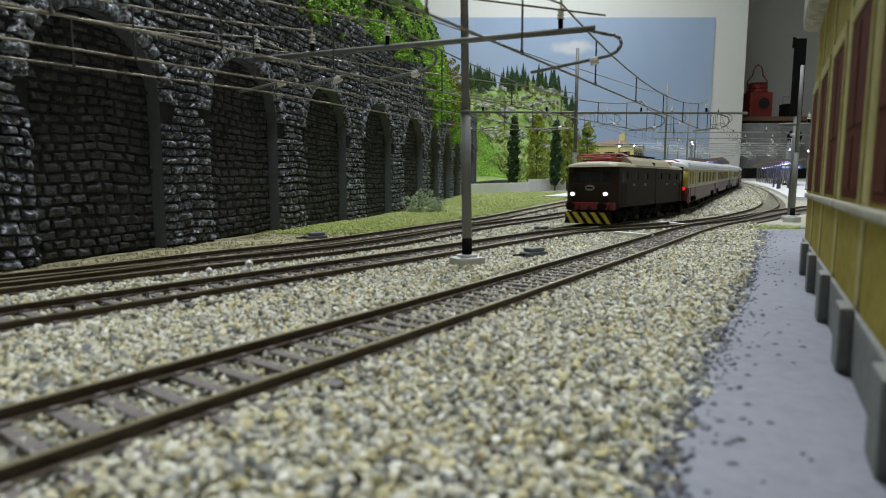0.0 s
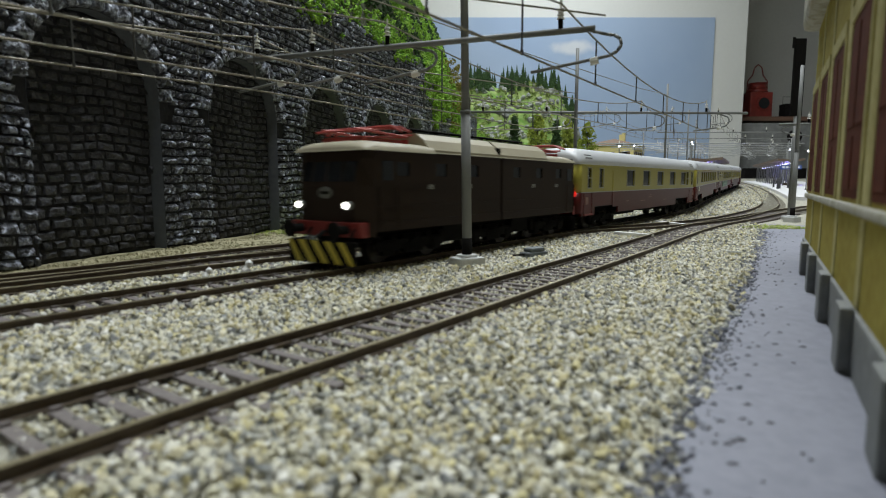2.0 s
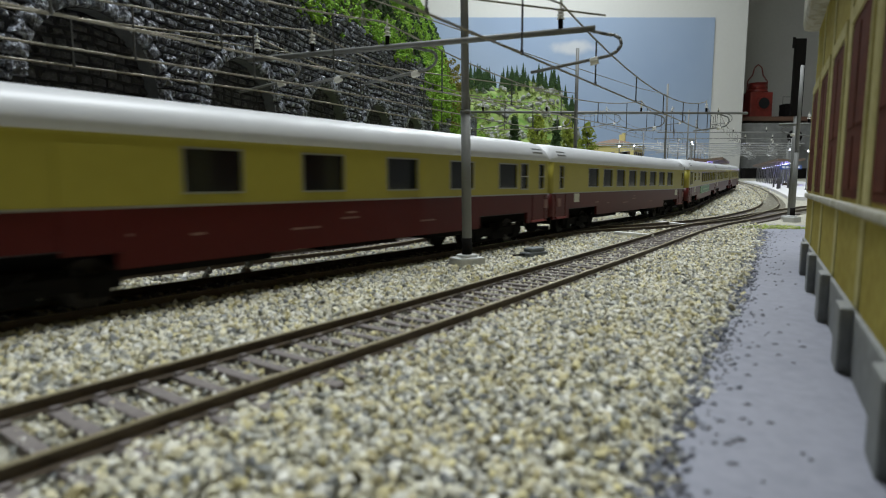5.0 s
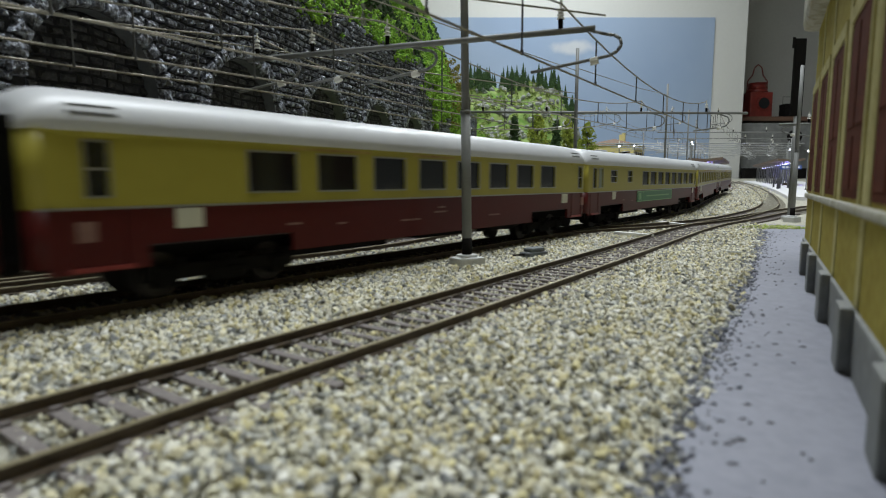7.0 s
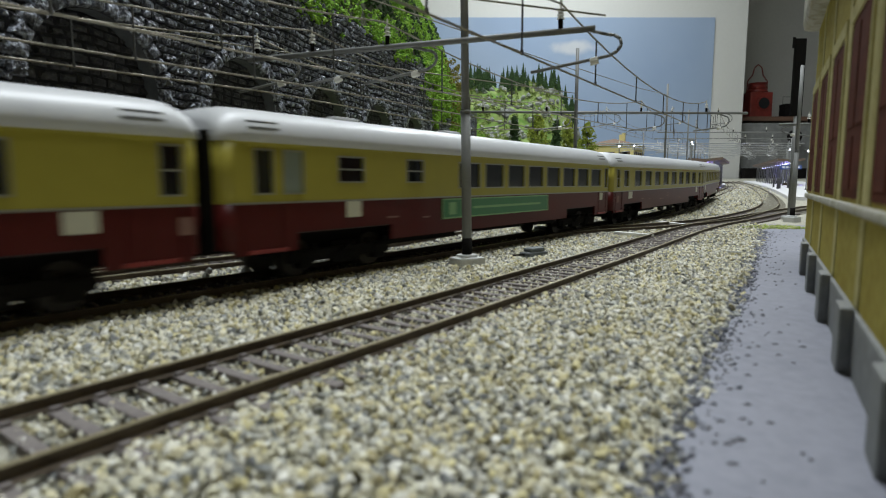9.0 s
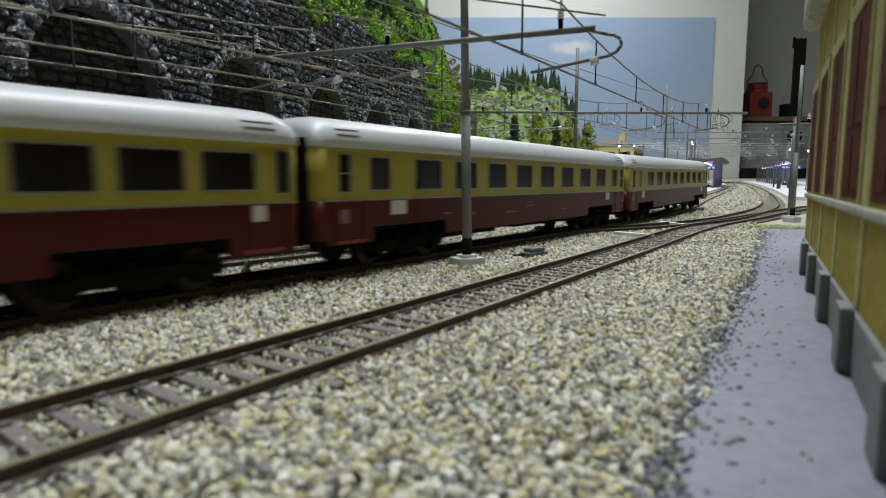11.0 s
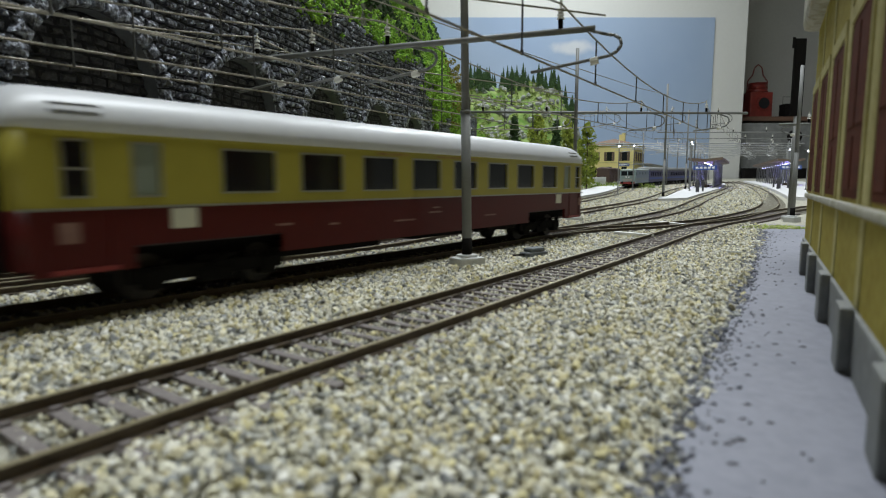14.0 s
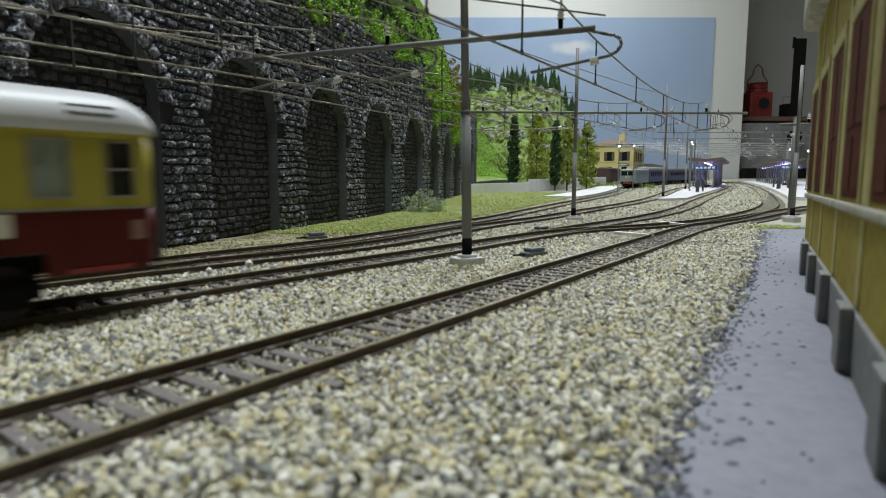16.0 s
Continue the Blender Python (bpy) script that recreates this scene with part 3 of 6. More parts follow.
def platform_dirt():
    """Dark scattered chips and stains along the platform edge."""
    rng = random.Random(9)
    bm = bmesh.new()
    for k in range(230):
        s = rng.uniform(-10, 330)
        q = abs(rng.gauss(0, 5.5)) if k < 190 else rng.uniform(2, 34)
        p = Vector((21, 52, 0)) + Vector((0.505, 0.863, 0)) * s + Vector((0.863, -0.505, 0)) * (q + 0.5)
        r = rng.uniform(0.12, 0.5)
        a0 = rng.uniform(0, 6.28)
        top = bm.verts.new((p.x * MM, p.y * MM, -1.2 * MM + 0.00025))
        ring = []
        for i in range(7):
            a = a0 + 6.283 * i / 7
            e = r * rng.uniform(0.6, 1.3)
            ring.append(bm.verts.new(((p.x + e * 1.5 * math.cos(a)) * MM, (p.y + e * math.sin(a)) * MM, -1.19 * MM)))
        for i in range(7):
            bm.faces.new((ring[i], ring[(i + 1) % 7], top))
    single("platform_chips", bm, M_CHIP, "dark grit and chips scattered on the platform", "grit", kind="stuff")


M_CHIP = mat("dark_grit", (0.10, 0.10, 0.115), (0.06, 0.06, 0.07), 0.8, grain=600, stain=100, bump=0.4)
def edge_stones():
    """Dark blue-grey gravel crumbled along the platform edge."""
    rng = np.random.default_rng(8)
    n = 1500
    s = rng.uniform(-25, 330, n)
    q = rng.normal(0.2, 1.5, n)
    x, y = 21 + 0.505 * s + 0.863 * q, 52 + 0.863 * s - 0.505 * q
    ob = lumps("edge_gravel", np.c_[x, y, np.full(n, -1.35)], rng.uniform(0.25, 0.6, n), ico(), M_EDGE, rng, 0.3, 0.6)
    tagged(ob, "dark blue-grey gravel along the platform edge", "gravel", kind="stuff")


M_EDGE = mat("edge_gravel", (0.14, 0.15, 0.18), (0.09, 0.10, 0.12), 0.85, grain=900, stain=200, bump=0.4, island=[(0.13, 0.14, 0.17), (0.22, 0.23, 0.27), (0.08, 0.085, 0.10), (0.30, 0.30, 0.33)])
platform_beside()
platform_dirt()
house_beside()
retaining_wall()


# ---- loose ballast ----
def ico():
    t = (1 + 5 ** 0.5) / 2
    v = np.array([(-1, t, 0), (1, t, 0), (-1, -t, 0), (1, -t, 0), (0, -1, t), (0, 1, t), (0, -1, -t), (0, 1, -t), (t, 0, -1), (t, 0, 1), (-t, 0, -1), (-t, 0, 1)], float)
    v /= np.linalg.norm(v[0])
    f = np.array([(0, 11, 5), (0, 5, 1), (0, 1, 7), (0, 7, 10), (0, 10, 11), (1, 5, 9), (5, 11, 4), (11, 10, 2), (10, 7, 6), (7, 1, 8), (3, 9, 4), (3, 4, 2), (3, 2, 6), (3, 6, 8), (3, 8, 9), (4, 9, 5), (2, 4, 11), (6, 2, 10), (8, 6, 7), (9, 8, 1)])
    return v, f


def octa():
    v = np.array([(1, 0, 0), (-1, 0, 0), (0, 1, 0), (0, -1, 0), (0, 0, 1), (0, 0, -1)], float)
    f = np.array([(0, 2, 4), (2, 1, 4), (1, 3, 4), (3, 0, 4), (2, 0, 5), (1, 2, 5), (3, 1, 5), (0, 3, 5)])
    return v, f


def lumps(name, centres, radii, base, material, rng, jitter=0.22, squash=0.75, smooth_=False):
    """One mesh of many small uneven lumps; centres and radii in millimetres."""
    v, f = base
    n, k = len(centres), len(v)
    q = rng.normal(size=(n, 4))
    q /= np.linalg.norm(q, axis=1)[:, None]
    w, x, y, z = q.T
    R = np.stack([1 - 2 * (y * y + z * z), 2 * (x * y - z * w), 2 * (x * z + y * w), 2 * (x * y + z * w), 1 - 2 * (x * x + z * z), 2 * (y * z - x * w), 2 * (x * z - y * w), 2 * (y * z + x * w), 1 - 2 * (x * x + y * y)], 1).reshape(n, 3, 3)
    sc = rng.uniform(squash, 1.25, size=(n, 1, 3))
    loc = v[None] * sc * (1 + rng.uniform(-jitter, jitter, size=(n, k, 1)))
    pts = np.einsum("nij,nkj->nki", R, loc) * np.asarray(radii)[:, None, None] + np.asarray(centres)[:, None, :]
    faces = (f[None] + (np.arange(n) * k)[:, None, None]).reshape(-1, 3)
    me = bpy.data.meshes.new(name)
    pts = (pts.reshape(-1, 3) * MM).astype(np.float32)
    me.vertices.add(len(pts))
    me.vertices.foreach_set("co", pts.ravel())
    me.loops.add(faces.size)
    me.loops.foreach_set("vertex_index", faces.ravel().astype(np.int32))
    me.polygons.add(len(faces))
    me.polygons.foreach_set("loop_start", (np.arange(len(faces)) * 3).astype(np.int32))
    me.polygons.foreach_set("use_smooth", np.zeros(len(faces), dtype=bool))
    me.update(calc_edges=True)
    me.materials.append(material)
    ob = new(name, me)
    if smooth_:
        smooth(ob)
    return ob


def nearest_track(pts):
    """Signed gap to the nearest track's centre line."""
    best = np.full(len(pts), 1e9)
    for path in TRACKS.values():
        ss = np.arange(0, path.s[-1], 6.0)
        line = np.array([path.at(s) for s in ss])
        for i in range(0, len(pts), 4000):
            d = np.hypot(pts[i:i + 4000, None, 0] - line[None, :, 0], pts[i:i + 4000, None, 1] - line[None, :, 1]).min(1)
            best[i:i + 4000] = np.minimum(best[i:i + 4000], d)
    return best


def verge_edge(y):
    """Where the grass or soil along the wall ends; x by y."""
    return np.interp(y, [80, 150, 184, 219, 268, 377, 510, 650, 863, 1000], [-200, -148, -122, -101, -68, -17, 44, 108, 205, 270])


def ballast():
    rng = np.random.default_rng(11)
    bands = ((30, 130, 1.5, 0.69), (130, 260, 1.05, 0.76), (260, 480, 0.55, 0.95), (480, 950, 0.12, 1.4), (950, 1650, 0.022, 2.2))
    for band, (y0, y1, dens, r) in enumerate(bands):
        x0, x1 = -0.86 * y1, 0.70 * y1 + 10
        n = int((x1 - x0) * (y1 - y0) * dens)
        p = np.c_[rng.uniform(x0, x1, n), rng.uniform(y0, y1, n)]
        edge = 21 + (p[:, 1] - 52) * 0.585
        ok = (np.abs(p[:, 0]) < 0.84 * p[:, 1] + 12) & (p[:, 0] < edge + rng.normal(0.5, 1.1, n)) & (p[:, 0] > verge_edge(p[:, 1]) + rng.normal(0, 1.5, n))
        ok &= ~((p[:, 1] > 395) & (p[:, 0] > edge - 12))
        p = p[ok]
        d = nearest_track(p)
        inside = d < 7.6
        keep = ((d < 7.6) & (rng.random(len(p)) < 0.75)) | (d > 9.6)
        p, d, inside = p[keep], d[keep], inside[keep]
        rad = r * rng.uniform(0.45, 1.2, len(p))
        rad[inside] *= 0.7
        z = np.where(inside, -1.78, -1.55) + rng.normal(0, 0.18, len(p)) + 0.02 * np.maximum(0, p[:, 1] - 450)
        hump = np.sin(p[:, 0] * 0.09) * np.sin(p[:, 1] * 0.075 + 1) * 0.5
        z = z + np.where(d > 16, hump, 0)
        ob = lumps("ballast", np.c_[p, z], rad, ico() if band < 2 else octa(), M_BALLAST, rng, 0.42, 0.5)
        tagged(ob, "loose pale beige and grey ballast stones", "ballast", kind="stuff")


ballast()
edge_stones()


def verge():
    """Soil and grass between the retaining wall and the rear track."""
    rng = np.random.default_rng(5)

    def sheet(name, y0, y1, material, label, z):
        verts, faces = [], []
        ys = np.arange(y0, y1, 6.0)
        for y in ys:
            a, b = wall_x(y) - 8, float(verge_edge(y)) + 2
            for k in range(9):
                x = a + (b - a) * k / 8
                verts.append((x * MM, y * MM, (z + rise(y) + (0.0 if k in (0, 8) else rng.normal(0, 0.25)) - (1.6 if k == 8 else 0)) * MM))
        for j in range(len(ys) - 1):
            for i in range(8):
                a = j * 9 + i
                faces.append((a, a + 1, a + 10, a + 9))
        me = bpy.data.meshes.new(name)
        me.from_pydata(verts, [], faces)
        me.materials.append(material)
        tagged(smooth(new(name, me)), label, "ground", kind="structure")
    sheet("soil_verge", 90, 330, M_SAND, "dry sandy soil strip under the stone wall", -1.0)
    sheet("grass_verge", 318, 985, M_GRASS_GROUND, "bright green grass strip under the stone wall", -0.7)
    n = 42000
    y = 300 + 680 * rng.random(n) ** 1.3
    t = rng.uniform(-0.02, 1.0, n)
    wx = np.array([wall_x(v) for v in y])
    x = wx + t * (verge_edge(y) + 4 - wx)
    keep = rng.random(n) < np.clip((y - 300) / 80, 0.05, 1)
    x, y = x[keep], y[keep]
    z = -0.4 + 0.02 * np.maximum(0, y - 450) + rng.uniform(0, 0.8, len(x))
    ob = lumps("grass", np.c_[x, y, z], rng.uniform(0.22, 0.65, len(x)) * (0.7 + y / 700), octa(), M_GRASS, rng, 0.4, 0.4)
    tagged(ob, "short bright yellow-green grass flock", "grass", kind="stuff")
    n = 2600
    y = rng.uniform(130, 340, n)
    wx = np.array([wall_x(v) for v in y])
    x = wx + rng.uniform(0, 1, n) ** 1.5 * (verge_edge(y) - wx)
    ob = lumps("soil_crumbs", np.c_[x, y, np.full(n, -0.9)], rng.uniform(0.3, 0.9, n), octa(), M_SAND, rng, 0.3, 0.5)
    tagged(ob, "small crumbs of sandy soil", "soil", kind="stuff")


M_GRASS = mat("grass_flock", (0.30, 0.38, 0.06), (0.2, 0.27, 0.05), 0.95, grain=900, stain=90, bump=0.4, island=[(0.38, 0.46, 0.10), (0.52, 0.54, 0.26), (0.28, 0.39, 0.06), (0.46, 0.46, 0.20), (0.56, 0.54, 0.36)])
verge()


# ---- catenary ----
def mast(x, y, height, r=1.45):
    z0 = rise(y) - 2.0
    th = thing("catenary_mast", "grey tubular catenary mast on a concrete footing", "mast", "catenary masts", m=pose(x * MM, y * MM, z0 * MM, 0, 0, random.uniform(-3, 3)))
    bm = bmesh.new()
    box(bm, -5.0, 5.0, -4.1, 4.1, -2, 3.4, bevel=0.5)
    box(bm, -3.0, 3.0, -2.5, 2.5, 3.4, 4.4, bevel=0.5)
    ft = part("footing", bm, M_CONC, th, "pale concrete footing")
    ft.rotation_euler.z = radians(28)
    bm = bmesh.new()
    rod(bm, (0, 0, 4), (0, 0, 10.0), r * 1.2, 14)
    part("foot_collar", bm, M_BLACK, th, "black painted foot", True)
    bm = bmesh.new()
    rod(bm, (0, 0, 10), (0, 0, 52), r * 1.15, 16, r * 1.1)
    rod(bm, (0, 0, 52), (0, 0, 53), r * 1.25, 16)
    rod(bm, (0, 0, 53), (0, 0, height), r * 0.92, 16, r * 0.85)
    part("pole", bm, M_STEEL, th, "", True)
    return th


def tube_between(name, pts, r, material, parent=None, n=10):
    bm = bmesh.new()
    bar(bm, pts, r, n)
    return part(name, bm, material, parent, "", True)


def insulator(parent, p, h=6.0, name="insulator"):
    """A stacked white insulator standing at p, in world millimetres."""
    x, y, z = p
    bm = bmesh.new()
    rod(bm, (x, y, z), (x, y, z + h * 0.45), 0.75, 8)
    part("insulator_pin", bm, M_BLACK, parent)
    bm = bmesh.new()
    for k in range(3):
        zz = z + h * (0.45 + 0.2 * k)
        rod(bm, (x, y, zz), (x, y, zz + h * 0.12), 1.3 - 0.1 * k, 10, 0.8)
    rod(bm, (x, y, z + h), (x, y, z + h + 2.4), 0.35, 6)
    part(name, bm, M_INSUL, parent, "white ribbed insulator")


def beam(a, b, z, hangs):
    """A cross beam from a to b in plan with steady arms over the tracks at hangs: (plan point, contact height)."""
    th = thing("catenary_beam", "grey tubular cross beam with white insulators and curved steady arms", "catenary beam", "catenary beams")
    tube_between("beam_tube", [(*a, z), (*b, z)], 0.95, M_STEEL, th, 12)
    d = Vector((b[0] - a[0], b[1] - a[1], 0)).normalized()
    for (x, y), zc in hangs:
        t = (Vector((x, y, 0)) - Vector((*a, 0))).dot(d)
        q = Vector((*a, 0)) + d * t
        insulator(th, (q.x, q.y, z + 1.0))
        p0, p1 = q + d * 9, q + d * 19
        pts = [(p0.x, p0.y, z - 0.5)]
        for k in range(7):
            an = math.pi * k / 6
            c = q + d * (14 + 5.2 * math.sin(an)) + d * (-2 * (k / 6))
            pts.append((c.x, c.y, zc + 3 + (z - zc - 5) * (0.5 + 0.5 * math.cos(an))))
        e = q - d * 9
        tube_between("steady_arm", pts + [(e.x, e.y, zc)], 0.5, M_STEEL, th, 8)
        bm = bmesh.new()
        i0, i1 = q + d * 9.2, q + d * 11.6
        rod(bm, (i0.x, i0.y, zc + 1.9), (i1.x, i1.y, zc + 2.4), 1.15, 8)
        part("arm_insulator", bm, M_INSUL, th)
    return th


def catenary(supports, label, drops=5):
    """Messenger and contact wire over one track; supports: (x, y, contact height, messenger height)."""
    th = thing("overhead_line", label, "overhead line", "overhead lines")
    con, mes = [], []
    bm = bmesh.new()
    for (x0, y0, c0, m0), (x1, y1, c1, m1) in zip(supports, supports[1:]):
        N = 12
        for k in range(N + 1):
            t = k / N
            sag = 4 * t * (1 - t)
            z = m0 + (m1 - m0) * t - sag * min(11.0, 0.035 * math.hypot(x1 - x0, y1 - y0))
            p = (x0 + (x1 - x0) * t, y0 + (y1 - y0) * t)
            mes.append((*p, z))
            con.append((*p, c0 + (c1 - c0) * t))
        for k in range(drops):
            t = (k + 0.6) / (drops + 0.2)
            sag = 4 * t * (1 - t)
            z = m0 + (m1 - m0) * t - sag * min(11.0, 0.035 * math.hypot(x1 - x0, y1 - y0))
            p = (x0 + (x1 - x0) * t, y0 + (y1 - y0) * t)
            d = bmesh.new()
            rod(d, (*p, z), (*p, c0 + (c1 - c0) * t), 0.28, 6)
            rod(d, (*p, c0 + (c1 - c0) * t - 0.3), (*p, c0 + (c1 - c0) * t + 0.9), 0.5, 6)
            part("dropper", d, M_WIRED, th)
    tube_between("contact_wire", con, 0.34, M_WIRE, th, 6)
    tube_between("messenger_wire", mes, 0.30, M_WIRE, th, 6)
    return th


def z_at(y, z):
    return z + rise(y)


def far_gantry(y, x0, x1, xm):
    """A long cross beam over the station tracks, its toplight painted in as paler steel, on two masts, with insulators
    and hanging arms.
    """
    z = rise(y) + 101
    th = thing("station_gantry", "grey tubular gantry across the station tracks, beam paled as if toplit", "gantry", "station gantries")
    tube_between("beam_tube", [(x0, y, z), (x1, y - 6, z)], 1.25, M_STEEL_LIT, th, 10)
    for x in (xm, x1 - 8):
        bm = bmesh.new()
        rod(bm, (x, y + 2.8, rise(y) - 2.5), (x, y + 2.8, z + 26), 1.9, 10, 1.3)
        part("mast", bm, M_STEEL, th, "grey mast", True)
    for k in range(5):
        x = x0 + (x1 - x0) * (0.14 + 0.18 * k)
        bm = bmesh.new()
        rod(bm, (x, y, z + 1), (x, y, z + 8), 1.4, 8, 0.7)
        part("insulator", bm, M_INSUL, th, "white insulator")
        tube_between("steady_arm", [(x + 3, y, z - 1), (x + 20, y, z - 4), (x + 25, y, z - 9), (x + 19, y, z - 14), (x - 8, y, z - 16)], 0.7, M_STEEL_LIT, th, 6)


def signal_post(x, y):
    """A tall black signal head on a grey post, seen from its back."""
    th = thing("signal_post", "tall black colour-light signal head on a post", "signal", m=pose(x * MM, y * MM, (rise(y) - 2.2) * MM))
    bm = bmesh.new()
    rod(bm, (0, 0, 0), (0, 0, 84), 1.3, 10)
    part("post", bm, M_STEEL, th, "", True)
    part("base", boxes((-4, 4, -4, 4, 0, 3), bevel=0.5), M_CONC, th)
    part("signal_head", boxes((-4.2, 4.2, -1.4, 1.4, 80, 138), bevel=0.7), M_BLACK, th, "black signal head")
    part("bracket", boxes((-5.6, -4.2, -1.0, 1.0, 131, 139), bevel=0.2), M_BLACK, th)


# lit copy of the mast steel: light from above is put into the colour
M_STEEL_LIT = mat("toplit_gantry_steel", (0.46, 0.47, 0.47), (0.34, 0.35, 0.35), 0.45, 0.2, grain=300, stain=60, bump=0.05)


def overhead():
    signal_post(272.5, 455)
    mast(8.4, 198, 119).rotation_euler.y = radians(-0.9)
    mast(98, 434, 126)
    mast(292, 769, 150)
    mast(262.5, 434, 114)
    mast(455, 1090, 150)
    mast(560, 1300, 150)
    beam((-74, 226), (46, 181), 73.2, [((36, 184), 61.5), ((-20, 203), 61.5), ((-48, 214), 61.5), ((-70, 224), 61.5)])
    beam((16, 441), (232, 449), 79.5, [((200, 449), 66), ((150, 446), 66), ((78, 443), 66), ((30, 441), 66)])
    beam((170, 775), (395, 769), 117, [((360, 770), 102), ((300, 772), 102), ((215, 774), 102)])
    beam((400, 1095), (640, 1088), 120, [((540, 1090), 104), ((600, 1090), 104), ((430, 1090), 104)])
    beam((470, 1302), (770, 1298), 124, [((670, 1300), 108), ((730, 1300), 108)])
    for y, x0, x1, xm in ((1400, 350, 860, 480), (1520, 395, 925, 585), (1640, 470, 985, 660), (1760, 560, 1050, 745), (1900, 660, 1130, 830), (2050, 745, 1215, 905), (2230, 850, 1320, 1000), (2450, 960, 1440, 1120)):
        far_gantry(y, x0, x1, xm)
    beam((300, 430), (250, 437), 70, [((270, 434), 60)])
    catenary([(-92, -12, 61, 82), (36, 183, 61.5, 81), (200, 449, 66, 88), (360, 770, 102, 124), (540, 1090, 106, 126), (670, 1300, 110, 130), (1000, 1900, 130, 150)], "wires over the siding held by droppers")
    catenary([(-140, 42, 61, 82), (-20, 203, 61.5, 81), (150, 446, 66, 88), (300, 766, 94, 124), (430, 1090, 106, 126), (730, 1700, 120, 140)], "wires over the main running track")
    catenary([(-172, 60, 61, 82), (-48, 214, 61.5, 81), (78, 443, 66, 88), (215, 774, 102, 124), (400, 1095, 106, 126)], "wires over the middle track")
    catenary([(-200, 72, 61, 82), (-70, 224, 61.5, 81), (30, 441, 66, 88), (205, 774, 100, 122), (380, 1095, 106, 126)], "wires over the rear track")
    # feeder wires running across between the beams
    for k, (a, b) in enumerate((((-210, 120, 92), (49, 181, 77)), ((-150, 60, 96), (98, 434, 108)), ((-190, 160, 84), (98, 434, 92)), ((98, 434, 110), (292, 769, 140)))):
        th = tagged(tube_between("feeder_wire", [a, tuple((np.array(a) + np.array(b)) / 2 - np.array((0, 0, 1.5))), b], 0.28, M_WIRE), "thin stretched steel feeder wire", "wire", "feeder wires")


overhead()


# ---- greenery over the wall ----
def clump_cloud(name, centres, size, material, label, rng, per=22, r=(0.7, 1.7), parent=None):
    c = np.repeat(np.asarray(centres, float), per, axis=0)
    sz = np.repeat(np.broadcast_to(np.asarray(size, float), (len(centres),)), per)
    off = rng.normal(size=(len(c), 3))
    off /= np.linalg.norm(off, axis=1)[:, None]
    c = c + off * (sz * rng.uniform(0.35, 1.0, len(c)))[:, None]
    ob = lumps(name, c, rng.uniform(r[0], r[1], len(c)), octa(), material, rng, 0.45, 0.35)
    if parent:
        ob.parent = parent
    else:
        tagged(ob, label, "bush", kind="stuff")
    return ob


